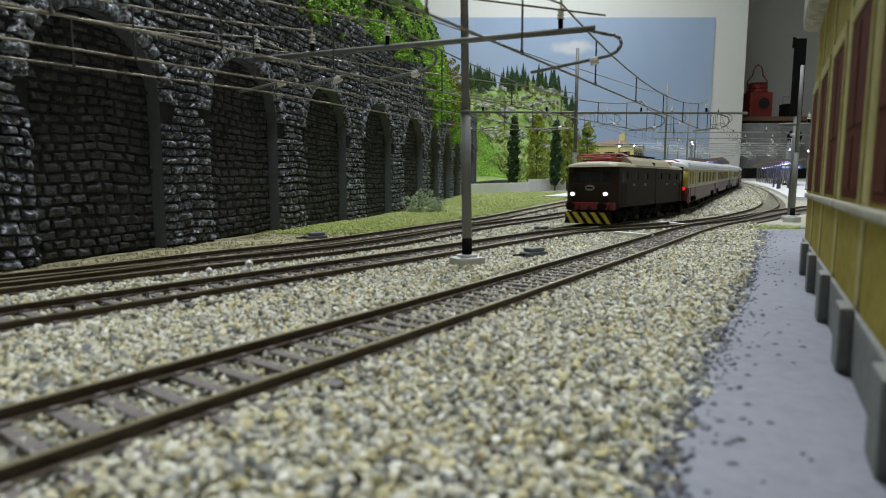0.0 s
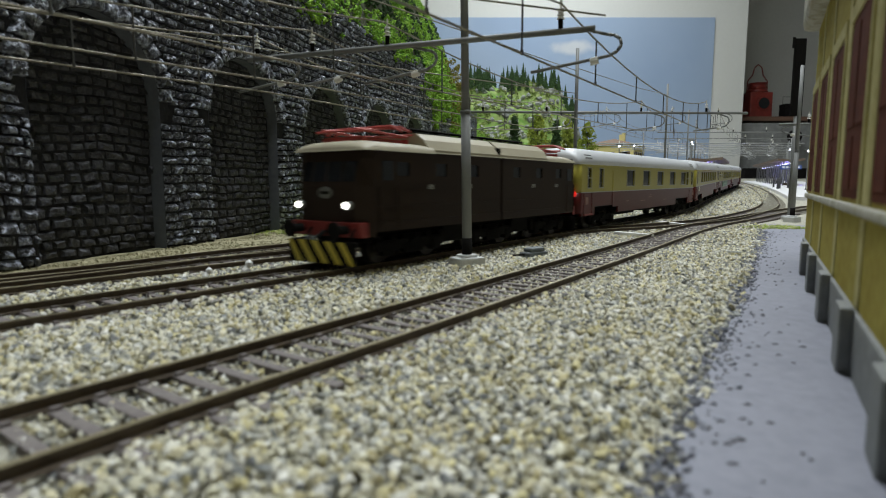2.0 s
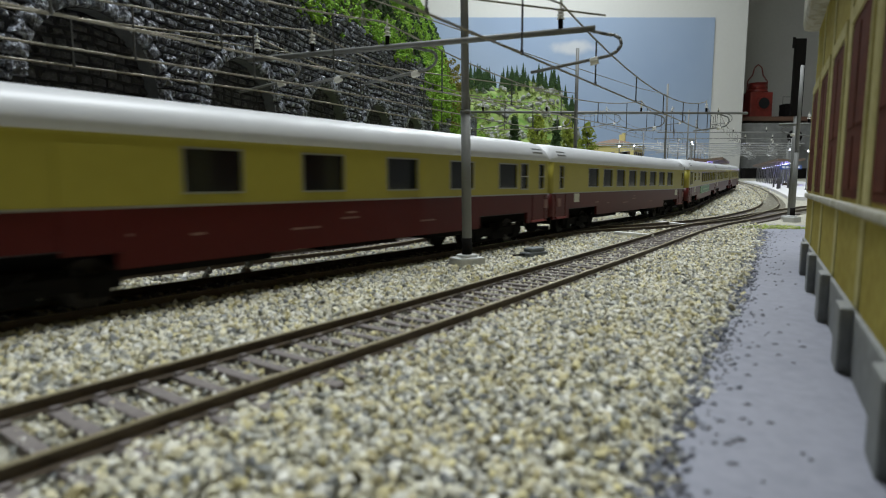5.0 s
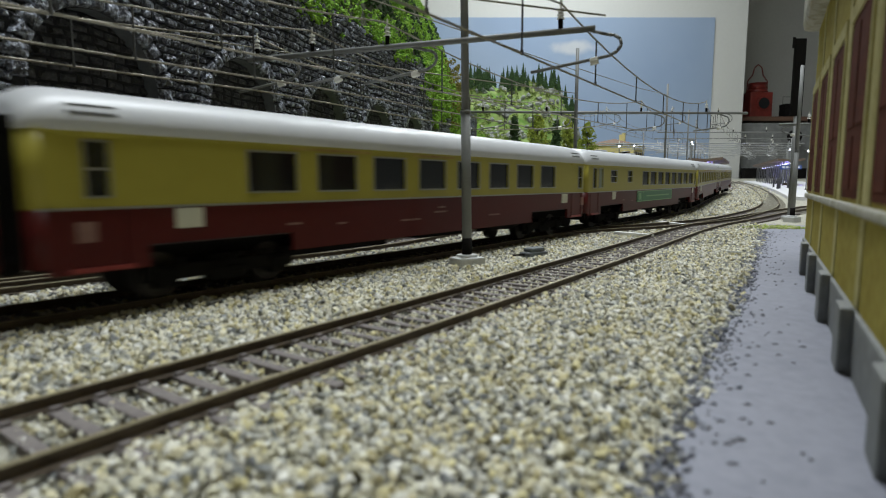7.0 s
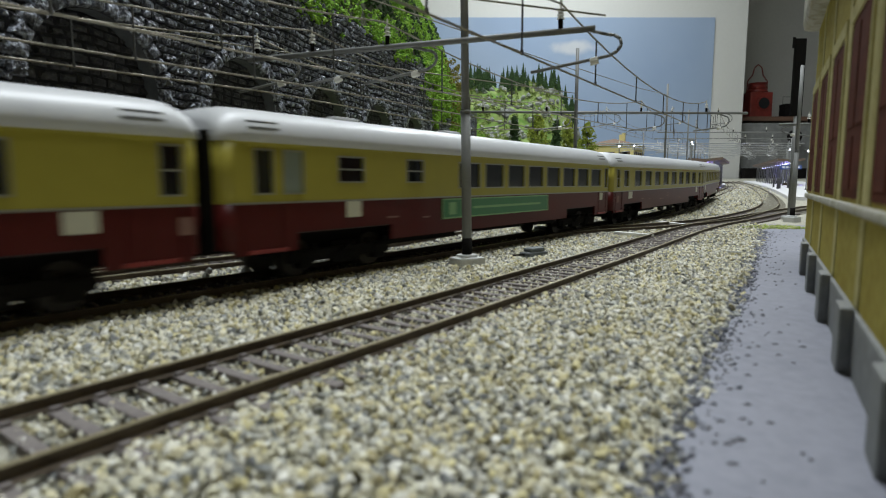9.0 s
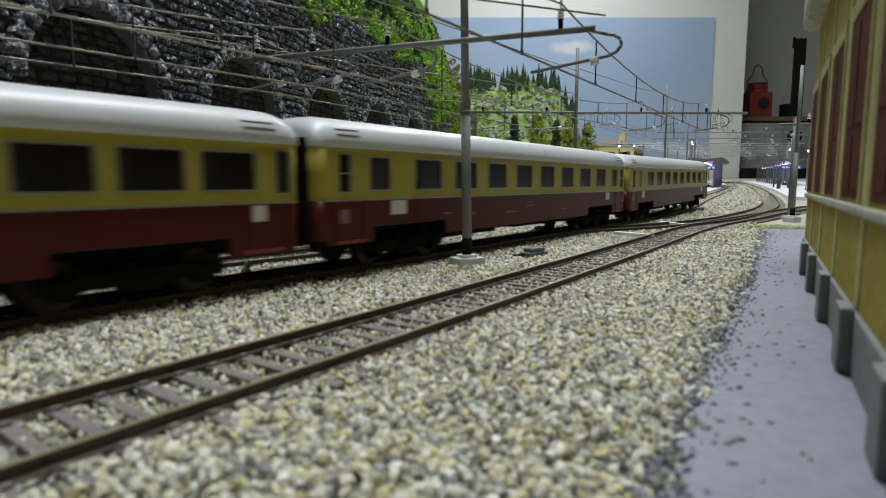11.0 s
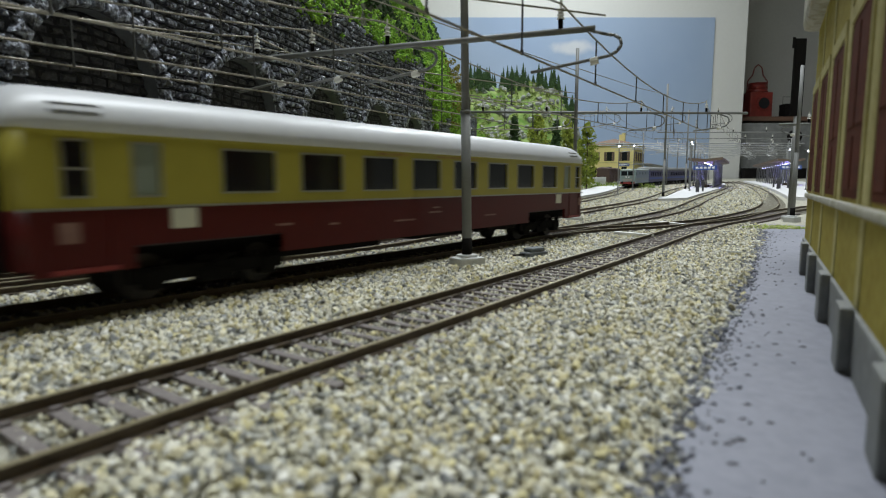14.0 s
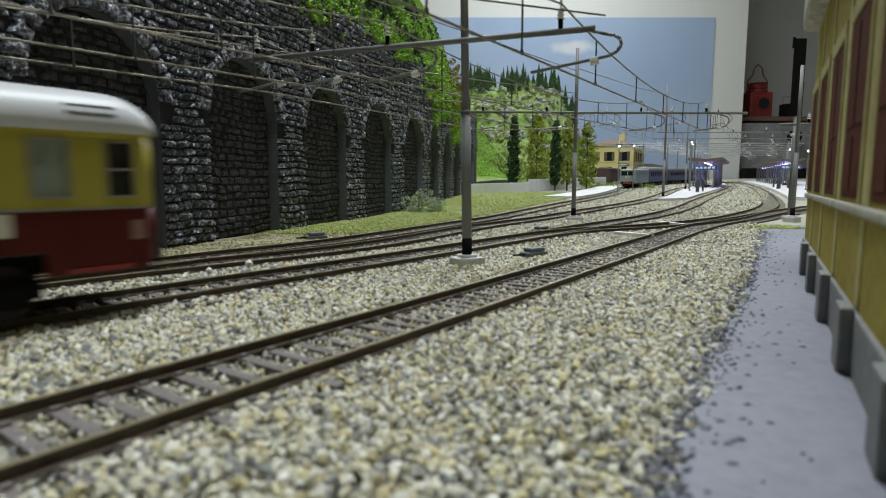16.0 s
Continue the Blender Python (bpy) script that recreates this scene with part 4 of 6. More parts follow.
def hill_over_wall():
    rng = np.random.default_rng(21)
    verts, faces = [], []
    ys = np.arange(150, 950, 12.0)
    ds = [-2, 6, 14, 24, 36, 60, 200]
    hs = [0, 34, 62, 88, 108, 125, 150]
    for y in ys:
        fade = np.clip((905 - y) / 110, 0, 1) ** 0.7
        for d, h in zip(ds, hs):
            verts.append(((wall_x(y) - 3 - d) * MM, y * MM, (WALL_TOP - 4 + h * fade * (1 + 0.12 * math.sin(y * 0.05 + d)) - (1 - fade) * 20) * MM))
    n = len(ds)
    for j in range(len(ys) - 1):
        for i in range(n - 1):
            a = j * n + i
            faces.append((a, a + 1, a + n + 1, a + n))
    me = bpy.data.meshes.new("hillside")
    me.from_pydata(verts, [], faces)
    me.materials.append(M_SOIL)
    tagged(smooth(new("hillside", me)), "dark soil slope above the stone retaining wall", "hillside", kind="structure")
    m = 3800
    y = 300 + 600 * rng.random(m) ** 0.8
    t = rng.random(m)
    d = t * 60 - 3
    h = np.interp(d, ds, hs)
    fade = np.clip((905 - y) / 110, 0, 1) ** 0.7
    x = np.array([wall_x(v) for v in y]) - 3 - d
    z = WALL_TOP - 2 + h * fade - (1 - fade) * 20
    keep = noise_mask(x, y, z, 0.028, -0.2)
    clump_cloud("bright_bushes", np.c_[x, y, z][keep], rng.uniform(2.5, 6, keep.sum()), M_LEAF, "bright green bushes hanging over the stone wall", rng)
    dark = ~keep & (rng.random(m) < 0.7)
    clump_cloud("dark_bushes", np.c_[x, y, z][dark], rng.uniform(2.5, 5, dark.sum()), M_LEAFD, "dark green undergrowth above the stone wall", rng)
    # strands hanging down the face
    hang = []
    for c, dep in ((330, 14), (372, 20), (470, 10), (520, 14), (600, 34), (640, 60), (675, 50), (715, 40), (760, 70), (800, 64), (845, 60), (880, 50)):
        for k in range(int(dep * 1.6)):
            yy = c + rng.normal(0, 12)
            hang.append((wall_x(yy) + rng.uniform(0.5, 5), yy, WALL_TOP + 4 - dep * rng.random() ** 1.2))
    clump_cloud("hanging_ivy", np.array(hang), rng.uniform(2, 4.5, len(hang)), M_LEAF, "green ivy hanging down the stone wall", rng, 12)
    rus = []
    for c in (735, 775, 800, 830, 862):
        for k in range(26):
            yy = c + rng.normal(0, 10)
            rus.append((wall_x(yy) + rng.normal(3, 4), yy, WALL_TOP + rng.uniform(-45, 45) * np.clip((930 - yy) / 150, 0.2, 1)))
    clump_cloud("russet_bushes", np.array(rus), rng.uniform(3, 6, len(rus)), M_LEAFO, "russet and olive bushes at the end of the wall", rng, 12)
    # grey-green bush at the wall foot
    ang = rng.uniform(0, 6.28, 150)
    rad = np.sqrt(rng.random(150))
    pts = np.c_[-17 + 20 * rad * np.cos(ang), 512 + 12 * rad * np.sin(ang), rng.random(150) * 21 * np.sqrt(1 - rad * rad * 0.8)]
    clump_cloud("low_bush", pts, 2.6, M_SAGE, "low grey-green bush at the foot of the wall", rng, 14, (0.4, 0.9))


def noise_mask(x, y, z, f, lim):
    return np.array([noise.noise((a * f, b * f, c * f)) > lim for a, b, c in zip(x, y, z)])


M_SOIL = mat("dark_soil", (0.06, 0.07, 0.03), (0.03, 0.035, 0.015), 0.95, grain=300, stain=40, bump=0.8, dist=0.002)
M_SAGE = mat("sage_foliage", (0.38, 0.44, 0.29), (0.25, 0.31, 0.18), 0.9, grain=500, stain=60, bump=0.5)
hill_over_wall()


# ---- far scenery ----
def far_hill():
    rng = np.random.default_rng(31)
    xs = np.arange(-260, 760, 12.0)
    ys = np.arange(1180, 2500, 16.0)

    def height(x, y):
        up = np.clip((y - 1260) / 620, 0, 1)
        side = np.clip((430 + 0.10 * (y - 1300) - x - 150 * (1 - up)) / 120, 0, 1)
        steps = up + 0.05 * math.sin(up * 19 + x * 0.012)
        h = 292 * max(0.0, steps) ** 0.9 * side ** 0.7
        knoll = 112 * math.exp(-((x - 60) / 60) ** 2 - ((y - 1330) / 80) ** 2)
        rough = noise.noise((x * 0.012, y * 0.012, 0)) + 0.5 * noise.noise((x * 0.04, y * 0.04, 3))
        return rise(y) - 4 + h + knoll + 20 * rough * (h + knoll) / 150
    verts = [(x * MM, y * MM, height(x, y) * MM) for y in ys for x in xs]
    n = len(xs)
    faces = [(j * n + i, j * n + i + 1, (j + 1) * n + i + 1, (j + 1) * n + i) for j in range(len(ys) - 1) for i in range(n - 1)]
    me = bpy.data.meshes.new("far_hillside")
    me.from_pydata(verts, [], faces)
    me.materials.append(M_MEADOW)
    tagged(smooth(new("far_hillside", me)), "green grassy hillside behind the station fence", "hillside", kind="structure")
    # rocks and bushes scattered on the slope
    c, b = [], []
    for k in range(1900):
        x, y = rng.uniform(-60, 480), rng.uniform(1260, 1880)
        z = height(x, y)
        (c if rng.random() < 0.4 and y > 1450 else b).append((x, y, z + 2))
    ob = lumps("rocks", np.array(c), rng.uniform(4, 13, len(c)), ico(), M_ROCK, rng, 0.3, 0.5)
    tagged(ob, "pale grey rock outcrops on the hillside", "rock", kind="stuff")
    clump_cloud("hill_bushes", np.array(b), rng.uniform(4, 14, len(b)), M_LEAFM, "yellow-green bushes on the far hillside", rng, 22, (1.4, 3.2))
    bank = np.array([(x, y, height(x, y) + 1) for x, y in zip(rng.normal(70, 40, 7000), rng.uniform(1215, 1400, 7000))])
    ob = lumps("grass_bank", bank, rng.uniform(0.9, 2.4, len(bank)), octa(), M_LEAF, rng, 0.4, 0.4)
    tagged(ob, "vivid green grass bank behind the fence", "grass", kind="stuff")
    # conifers on the ridge
    first = conifer()
    spots = []
    while len(spots) < 110:
        x, y = rng.uniform(60, 425), rng.uniform(1830, 2010)
        spots.append((x, y))
    for k, (x, y) in enumerate(spots):
        s = rng.uniform(0.9, 1.45)
        m = pose(x * MM, y * MM, (height(x, y) - 2) * MM, 0, 0, rng.uniform(0, 360))
        if k == 0:
            first.matrix_basis = m
        else:
            o = copy_thing(first, m)
            o.scale = (s, s, s)


def conifer():
    th = thing("conifer_tree", "small dark green conifer on the far ridge", "tree", "conifers on the ridge")
    bm = bmesh.new()
    rod(bm, (0, 0, 0), (0, 0, 14), 1.3, 6, 0.8)
    part("trunk", bm, M_BARK, th)
    bm = bmesh.new()
    rng = random.Random(2)
    for k in range(8):
        z0 = 5 + k * 6.0
        r = 9.5 * (1 - k / 8.5)
        n = 9
        top = bm.verts.new((0, 0, (z0 + 10) * MM))
        ring = []
        for i in range(n * 2):
            a = math.pi * i / n
            q = r * (1.1 if i % 2 else 0.62) * rng.uniform(0.85, 1.15)
            ring.append(bm.verts.new((q * math.cos(a) * MM, q * math.sin(a) * MM, (z0 - (1.8 if i % 2 else 0)) * MM)))
        for i in range(n * 2):
            bm.faces.new((ring[i], ring[(i + 1) % (2 * n)], top))
    part("crown", bm, M_LEAFD, th)
    return th


M_LEAFM = mat("mixed_foliage", (0.2, 0.26, 0.04), (0.12, 0.16, 0.02), 0.9, grain=300, stain=60, bump=0.3, island=[(0.10, 0.20, 0.03), (0.24, 0.32, 0.06), (0.045, 0.09, 0.022), (0.36, 0.40, 0.14)])
M_MEADOW = mat("meadow", (0.10, 0.22, 0.025), (0.27, 0.31, 0.11), 0.95, grain=90, stain=16, amount=0.9, bump=0.6, dist=0.003)
far_hill()


def poplar(x, y, h, w, material, label, seed):
    rng = np.random.default_rng(seed)
    th = thing("poplar_tree", label, "tree", "trees along the fence", m=pose(x * MM, y * MM, (rise(y) - 2) * MM))
    bm = bmesh.new()
    rod(bm, (0, 0, 0), (0, 0, h * 0.9), 1.5, 8, 0.5)
    for k in range(14):
        a, z = rng.uniform(0, 6.28), h * rng.uniform(0.15, 0.8)
        rod(bm, (0, 0, z), (w * 0.6 * math.cos(a), w * 0.6 * math.sin(a), z + 10), 0.5, 5, 0.2)
    part("trunk", bm, M_BARK, th)
    n = int(h * 2.6)
    t = rng.random(n)
    z = h * (0.10 + 0.9 * t)
    prof = w * np.sqrt(np.clip(np.sin(np.pi * np.clip(0.1 + 0.9 * t, 0, 1)), 0.02, 1)) * (1.0 - 0.25 * t)
    a = rng.uniform(0, 6.28, n)
    rr = prof * rng.uniform(0.3, 1.1, n)
    clump_cloud("crown", np.c_[rr * np.cos(a), rr * np.sin(a), z], rng.uniform(2.5, 5, n), material, "", rng, 16, (0.8, 1.9), th)


poplar(130, 1075, 136, 11.5, M_LEAFD, "tall narrow dark cypress behind the fence", 1)
poplar(176, 1095, 142, 25, M_LEAFY, "yellow-green poplar behind the fence", 2)
poplar(214, 1110, 130, 11, M_LEAFD, "tall narrow dark cypress behind the fence", 3)
poplar(240, 1125, 134, 21, M_LEAFY, "yellow-green poplar behind the fence", 4)
poplar(284, 1150, 130, 22, M_LEAFY, "yellow-green poplar beside the station", 5)


def fence():
    """Pale panel fence in two runs, with posts."""
    th = thing("fence", "pale grey panel fence with a scalloped top", "fence")
    for (x0, y0), (x1, y1), h in (((40, 905), (152, 1030), 17), ((152, 1030), (400, 1430), 22)):
        a, b = Vector((x0, y0, 0)), Vector((x1, y1, 0))
        L = (b - a).length
        d = (b - a) / L
        n = int(L / 9)
        for k in range(n + 1):
            p = a + d * (L * k / n)
            z = rise(p.y) - 2
            if k % 4 == 0:
                bm = bmesh.new()
                rod(bm, (p.x, p.y, z), (p.x, p.y, z + h + 1.5), 1.0, 6)
                part("post", bm, M_FENCE, th)
            if k < n:
                q = a + d * (L * (k + 1) / n)
                zq = rise(q.y) - 2
                bm = bmesh.new()
                nn = Vector((d.y, -d.x, 0)) * 0.6
                top = [(p, z, h), (p.lerp(q, 0.25), z, h + 1.0), (p.lerp(q, 0.5), z, h + 1.3), (p.lerp(q, 0.75), zq, h + 1.0), (q, zq, h)]
                rows = []
                for s in (1, -1):
                    r = [bm.verts.new((Vector((v.x, v.y, zz + hh)) + nn * s) * MM) for v, zz, hh in top]
                    lo = [bm.verts.new((Vector((v.x, v.y, zz + 0.5)) + nn * s) * MM) for v, zz, hh in top]
                    rows.append((r, lo))
                for i in range(4):
                    bm.faces.new((rows[0][1][i], rows[0][1][i + 1], rows[0][0][i + 1], rows[0][0][i]))
                    bm.faces.new((rows[1][0][i], rows[1][0][i + 1], rows[1][1][i + 1], rows[1][1][i]))
                    bm.faces.new((rows[0][0][i], rows[0][0][i + 1], rows[1][0][i + 1], rows[1][0][i]))
                part("fence_panel", bm, M_FENCE, th)


fence()


def strip_platform(name, left, right, s0, s1, h, label):
    """A platform between two lines given as functions of s."""
    verts, faces = [], []
    ss = np.linspace(s0, s1, 40)
    for s in ss:
        a, b = left(s), right(s)
        za, zb = rise(a[1]), rise(b[1])
        for p, z in ((a, za - 3), (a, za + h), (b, zb + h), (b, zb - 3)):
            verts.append((p[0] * MM, p[1] * MM, z * MM))
    for j in range(len(ss) - 1):
        for i in range(3):
            a = j * 4 + i
            faces.append((a, a + 1, a + 5, a + 4))
    faces.append((0, 1, 2, 3))
    me = bpy.data.meshes.new(name)
    me.from_pydata(verts, [], faces)
    me.materials.append(M_WPLAT)
    return tagged(new(name, me), label, "platform", kind="structure")


M_WPLAT = mat("pale_platform", (0.66, 0.66, 0.66), (0.56, 0.56, 0.57), 0.8, grain=200, stain=20, bump=0.1)
BACK, MIDDLE, LOOP = TRACKS["back"], TRACKS["middle"], TRACKS["loop"]


def s_for(path, y):
    return float(np.interp(y, path.p[:, 1], path.s))


def platforms():
    strip_platform("platform_1", lambda y: BACK.right(s_for(BACK, y), -62), lambda y: BACK.right(s_for(BACK, y), -15), 760, 1800, 2.5, "pale station platform in front of the fence")
    strip_platform("platform_2", lambda y: MIDDLE.right(s_for(MIDDLE, y), 15), lambda y: RUN.right(s_for(RUN, y + 14), -16), 720, 1600, 2.0, "pale island platform between the tracks")
    strip_platform("platform_3", lambda y: LOOP.right(s_for(LOOP, y), 22), lambda y: LOOP.right(s_for(LOOP, y), 190), 780, 2000, 2.0, "pale outer platform beside the curved track")


platforms()


# ---- the train ----
COACH_L = 254.5
WHEELS = []


def wheelset(parent, x, r=5.2):
    bm = bmesh.new()
    rod(bm, (0, -8, 0), (0, 8, 0), 1.0, 8)
    for y in (-8, 8):
        s = 1 if y > 0 else -1
        rod(bm, (0, y - 1.2, 0), (0, y + 1.2, 0), r, 20)
        rod(bm, (0, y - s * 1.2, 0), (0, y - s * 1.8, 0), r + 0.6, 20)
        rod(bm, (0, y + s * 1.2, 0), (0, y + s * 1.6, 0), r * 0.45, 12)
    ob = part("wheelset", bm, M_WHEEL, parent, "dull steel wheels on an axle")
    ob.location = (x * MM, 0, r * MM)
    WHEELS.append((ob, x, r))
    return ob


M_WHEEL = mat("wheel_steel", (0.05, 0.043, 0.037), (0.025, 0.022, 0.019), 0.55, 0.5, grain=400, stain=150, bump=0.1)


def bogie(parent, x, half=15, w=12.5):
    bm = bmesh.new()
    for s in (-1, 1):
        box(bm, -half - 5, half + 5, s * w - 1.0, s * w + 1.0, 4.2, 7.6, bevel=0.4)
        for a in (-half, half):
            box(bm, a - 2.6, a + 2.6, s * w - 1.6, s * w + 1.6, 2.6, 7.0, bevel=0.5)
            for q in (-3.6, 3.6):
                rod(bm, (a + q, s * w, 5.5), (a + q, s * w, 9), 1.0, 8)
        box(bm, -5, 5, s * w - 1.4, s * w + 1.4, 2.8, 6, bevel=0.4)
        rod(bm, (-3, s * (w + 1.6), 6), (3, s * (w + 1.6), 9), 0.6, 6)
    box(bm, -4, 4, -w, w, 5, 9)
    ob = part("bogie", bm, M_BLACK, parent, "black cast bogie frame")
    ob.location = (x * MM, 0, 0)
    for a in (-half, half):
        wheelset(ob, a)
    return ob


def roof_profile(w, z0, z1, n=14):
    pts = []
    for k in range(n + 1):
        a = math.pi * k / n
        c, s = math.cos(a), math.sin(a)
        pts.append((math.copysign(abs(c) ** 0.62, c) * w, z0 + (z1 - z0) * s ** 0.85))
    return pts


def roof_mesh(length, w, z0, z1, nose=7.0):
    """A coach roof with drooping ends."""
    bm = bmesh.new()
    prof = roof_profile(w, z0, z1)
    xs = [0, 0.8, 2.2, 4.5, nose, nose + 8]
    fall = [0.52, 0.68, 0.82, 0.94, 0.985, 1.0]
    st = list(zip(xs, fall)) + [(length - x, f) for x, f in zip(xs[::-1], fall[::-1])]
    rows = []
    for x, f in st:
        k = 0.93 + 0.07 * min(1, (f - 0.52) / 0.4)
        rows.append([bm.verts.new((x * MM, y * k * MM, (z0 + (z - z0) * f) * MM)) for y, z in prof])
    for r0, r1 in zip(rows, rows[1:]):
        for i in range(len(prof) - 1):
            bm.faces.new((r0[i], r0[i + 1], r1[i + 1], r1[i]))
    bm.faces.new(rows[0][::-1])
    bm.faces.new(rows[-1])
    for r0, r1 in zip(rows, rows[1:]):
        bm.faces.new((r0[0], r1[0], r1[-1], r0[-1]))
    bmesh.ops.recalc_face_normals(bm, faces=bm.faces)
    return bm


M_FADED = mat("faded_lettering_red", (0.30, 0.16, 0.05), (0.42, 0.32, 0.07), 0.6, grain=500, stain=120, bump=0.0, amount=1.0)
M_FADEDW = mat("worn_white_lettering", (0.26, 0.15, 0.12), (0.2, 0.1, 0.08), 0.6, grain=500, stain=120, bump=0.0, amount=1.0)
M_ROOFSLOT = mat("roof_slot_grey", (0.24, 0.245, 0.25), (0.19, 0.195, 0.2), 0.6, grain=300, stain=40, bump=0.0)
ZS, ZB, ZG, ZR = 8.3, 21.0, 36.1, 45.2
HW = 16.4


# body red brightened as if lit along the bottom edge
M_LITRED = mat("lit_edge_red", (0.26, 0.03, 0.027), (0.2, 0.025, 0.022), 0.4, grain=300, stain=40, bump=0.0)


def coach_end(at_x, z0, z1):
    """The end of a coach body with rounded corners: one sheet with an inner skin."""
    bm = bmesh.new()
    r = 3.0
    plan = []
    for s in (-1, 1):
        arc = [(0.3 + r - r * math.cos(a), s * (HW - r + r * math.sin(a))) for a in np.linspace(0, math.pi / 2, 6)]
        plan += arc[::-1] if s < 0 else arc
    rows = []
    for inset in (0.0, 0.9):
        for z in (z0, z1):
            rows.append([bm.verts.new((at_x(x + inset) * MM, y * (1 - inset / HW) * MM, z * MM)) for x, y in plan])
    for k in range(len(plan) - 1):
        for a, b in ((0, 1), (3, 2), (2, 0), (1, 3)):
            bm.faces.new((rows[a][k], rows[a][k + 1], rows[b][k + 1], rows[b][k]))
    bmesh.ops.recalc_face_normals(bm, faces=bm.faces)
    return bm


def coach(label, windows, kitchen=None, plates=(), vents=(), lamp=False, letters=(), panel=None):
    """windows: (x0, x1, z0, z1, pale) on the near side; the far side is alike."""
    th = thing("passenger_coach", label, "coach", "coaches of the train")
    L = COACH_L
    holes = [w[:4] for w in windows]
    for side in (-1, 1):
        y0, y1 = sorted((side * HW, side * (HW - 1.2)))
        bm = panel_with_holes(bmesh.new(), y0, y1, 3.0, L - 3.0, ZB, ZG, holes)
        up = part("upper_side", bm, M_YELLOW, th, "cream-yellow window band")
        bm = bmesh.new()
        lower = [(3.0, 22, ZS), (22, 60, 13.0), (60, L - 60, ZS), (L - 60, L - 22, 13.0), (L - 22, L - 3.0, ZS)]
        for a, b, z in lower:
            box(bm, a, b, y0, y1, z, ZB)
        bmesh.ops.remove_doubles(bm, verts=bm.verts, dist=1e-7)
        low = part("lower_side", bm, M_RED, th, "dark red lower panel")
        yo = side * (HW + 0.12)
        ya, yb = sorted((side * HW, side * (HW + 0.25)))
        part("waist_strip", boxes((1.5, L - 1.5, ya, yb, ZB - 0.25, ZB + 0.25)), M_GASKET, th)
        part("gutter", boxes((1.5, L - 1.5, ya, yb, ZG - 0.7, ZG - 0.2)), M_YELLOW, th)
        for x0, x1, z0, z1, kind in windows:
            f = 0.45
            bm = boxes((x0 - f, x1 + f, ya, yb, z0 - f, z0), (x0 - f, x1 + f, ya, yb, z1, z1 + f), (x0 - f, x0, ya, yb, z0, z1), (x1, x1 + f, ya, yb, z0, z1))
            if kind == 2:
                box(bm, x0, x1, ya, yb, (z0 + z1) / 2 - 0.25, (z0 + z1) / 2 + 0.25)
            fr = part("window_frame", bm, M_GASKET, th)
            gy = sorted((side * (HW - 0.5), side * (HW - 0.8)))
            part("pane", boxes((x0, x1, gy[0], gy[1], z0, z1)), M_PALE if kind == 1 else M_GLASS, fr, "pale frosted pane" if kind == 1 else "")
        for x, z, w, h in plates:
            worn = w < 4
            part("plate", boxes((x - w / 2, x + w / 2, yo - 0.15, yo + 0.15, z - h / 2, z + h / 2)), M_FADEDW if worn else M_PLATE, th, "worn lettering plate" if worn else "pale lettering plate")
        for x in (6.5, L - 18.5):
            # strip added for the light on the skirt's lower edge, put into its colour
            part("step_edge", boxes((x, x + 12, *sorted((side * HW, side * (HW + 0.5))), ZS + 0.2, ZS + 1.1)), M_LITRED, th, "bright red strip painted as a lit bottom edge")
            part("rain_strip", boxes((x, x + 12, *sorted((side * HW, side * (HW + 0.45))), ZG - 1.2, ZG - 0.75)), M_YELLOW, th)
        for x in (5.5, L - 17.5):
            part("door_edge", boxes((x, x + 0.3, ya, yb, ZS + 0.6, ZB - 0.3), (x + 11.7, x + 12, ya, yb, ZS + 0.6, ZB - 0.3)), M_RED, th)
        for x, w in letters:
            part("faded_lettering", boxes((x, x + w, *sorted((side * HW, side * (HW + 0.1))), 34.6, 35.3)), M_FADED, th, "faded red-brown lettering band")
        for x, z, w in ((58, 15.0, 5), (76, 14.2, 3.5), (104, 13.6, 10), (124, 17.2, 4), (122, 15.6, 7), (158, 13.0, 8)):
            part("small_lettering", boxes((x, x + w, *sorted((side * HW, side * (HW + 0.08))), z, z + 0.55)), M_FADEDW, th, "small worn lettering bar")
        for x in (8, L - 17):
            for yy, zz in ((15.2, 41.1), (16.05, 39.6)):
                ys = sorted((side * (yy - 0.3), side * (yy + 0.22)))
                part("roof_slot", boxes((x, x + 9, *ys, zz - 0.5, zz + 0.1)), M_ROOFSLOT, th)
        if panel:
            a, b = panel
            yq = sorted((side * HW, side * (HW + 0.3)))
            part("luggage_door", boxes((a, b, *yq, ZB + 0.3, 33.6), bevel=0.12), M_YELLOW, th, "upper half of a luggage door")
            part("luggage_door", boxes((a, b, *yq, 11.8, ZB - 0.3), bevel=0.12), M_RED, th, "lower half of a luggage door")
        if kitchen:
            x0, x1 = kitchen
            pan = part("green_panel", boxes((x0, x1, yo - 0.14, yo + 0.14, 13.2, 20.4)), M_GREENAD, th, "green sign panel with a pale border")
            yp = sorted((yo, side * (HW + 0.34)))
            bm = boxes((x0, x1, *yp, 13.2, 13.7), (x0, x1, *yp, 19.9, 20.4), (x0, x0 + 0.6, *yp, 13.2, 20.4), (x1 - 0.6, x1, *yp, 13.2, 20.4),
                       (x0 + 12, x0 + 12.6, *yp, 13.2, 20.4), (x0 + 20, x1 - 8, *yp, 16.3, 17.2), (x0 + 4, x0 + 8.5, *yp, 14.6, 19))
            part("panel_border", bm, M_GREENLT, pan)
    for end in (0, 1):
        at_x = lambda v: v if end == 0 else L - v
        upper = part("end_wall", coach_end(at_x, ZB, ZG + 0.2), M_YELLOW, th, "cream-yellow rounded end wall", True)
        part("end_wall_low", coach_end(at_x, ZS + 1.5, ZB), M_RED, upper, "dark red lower end wall", True)
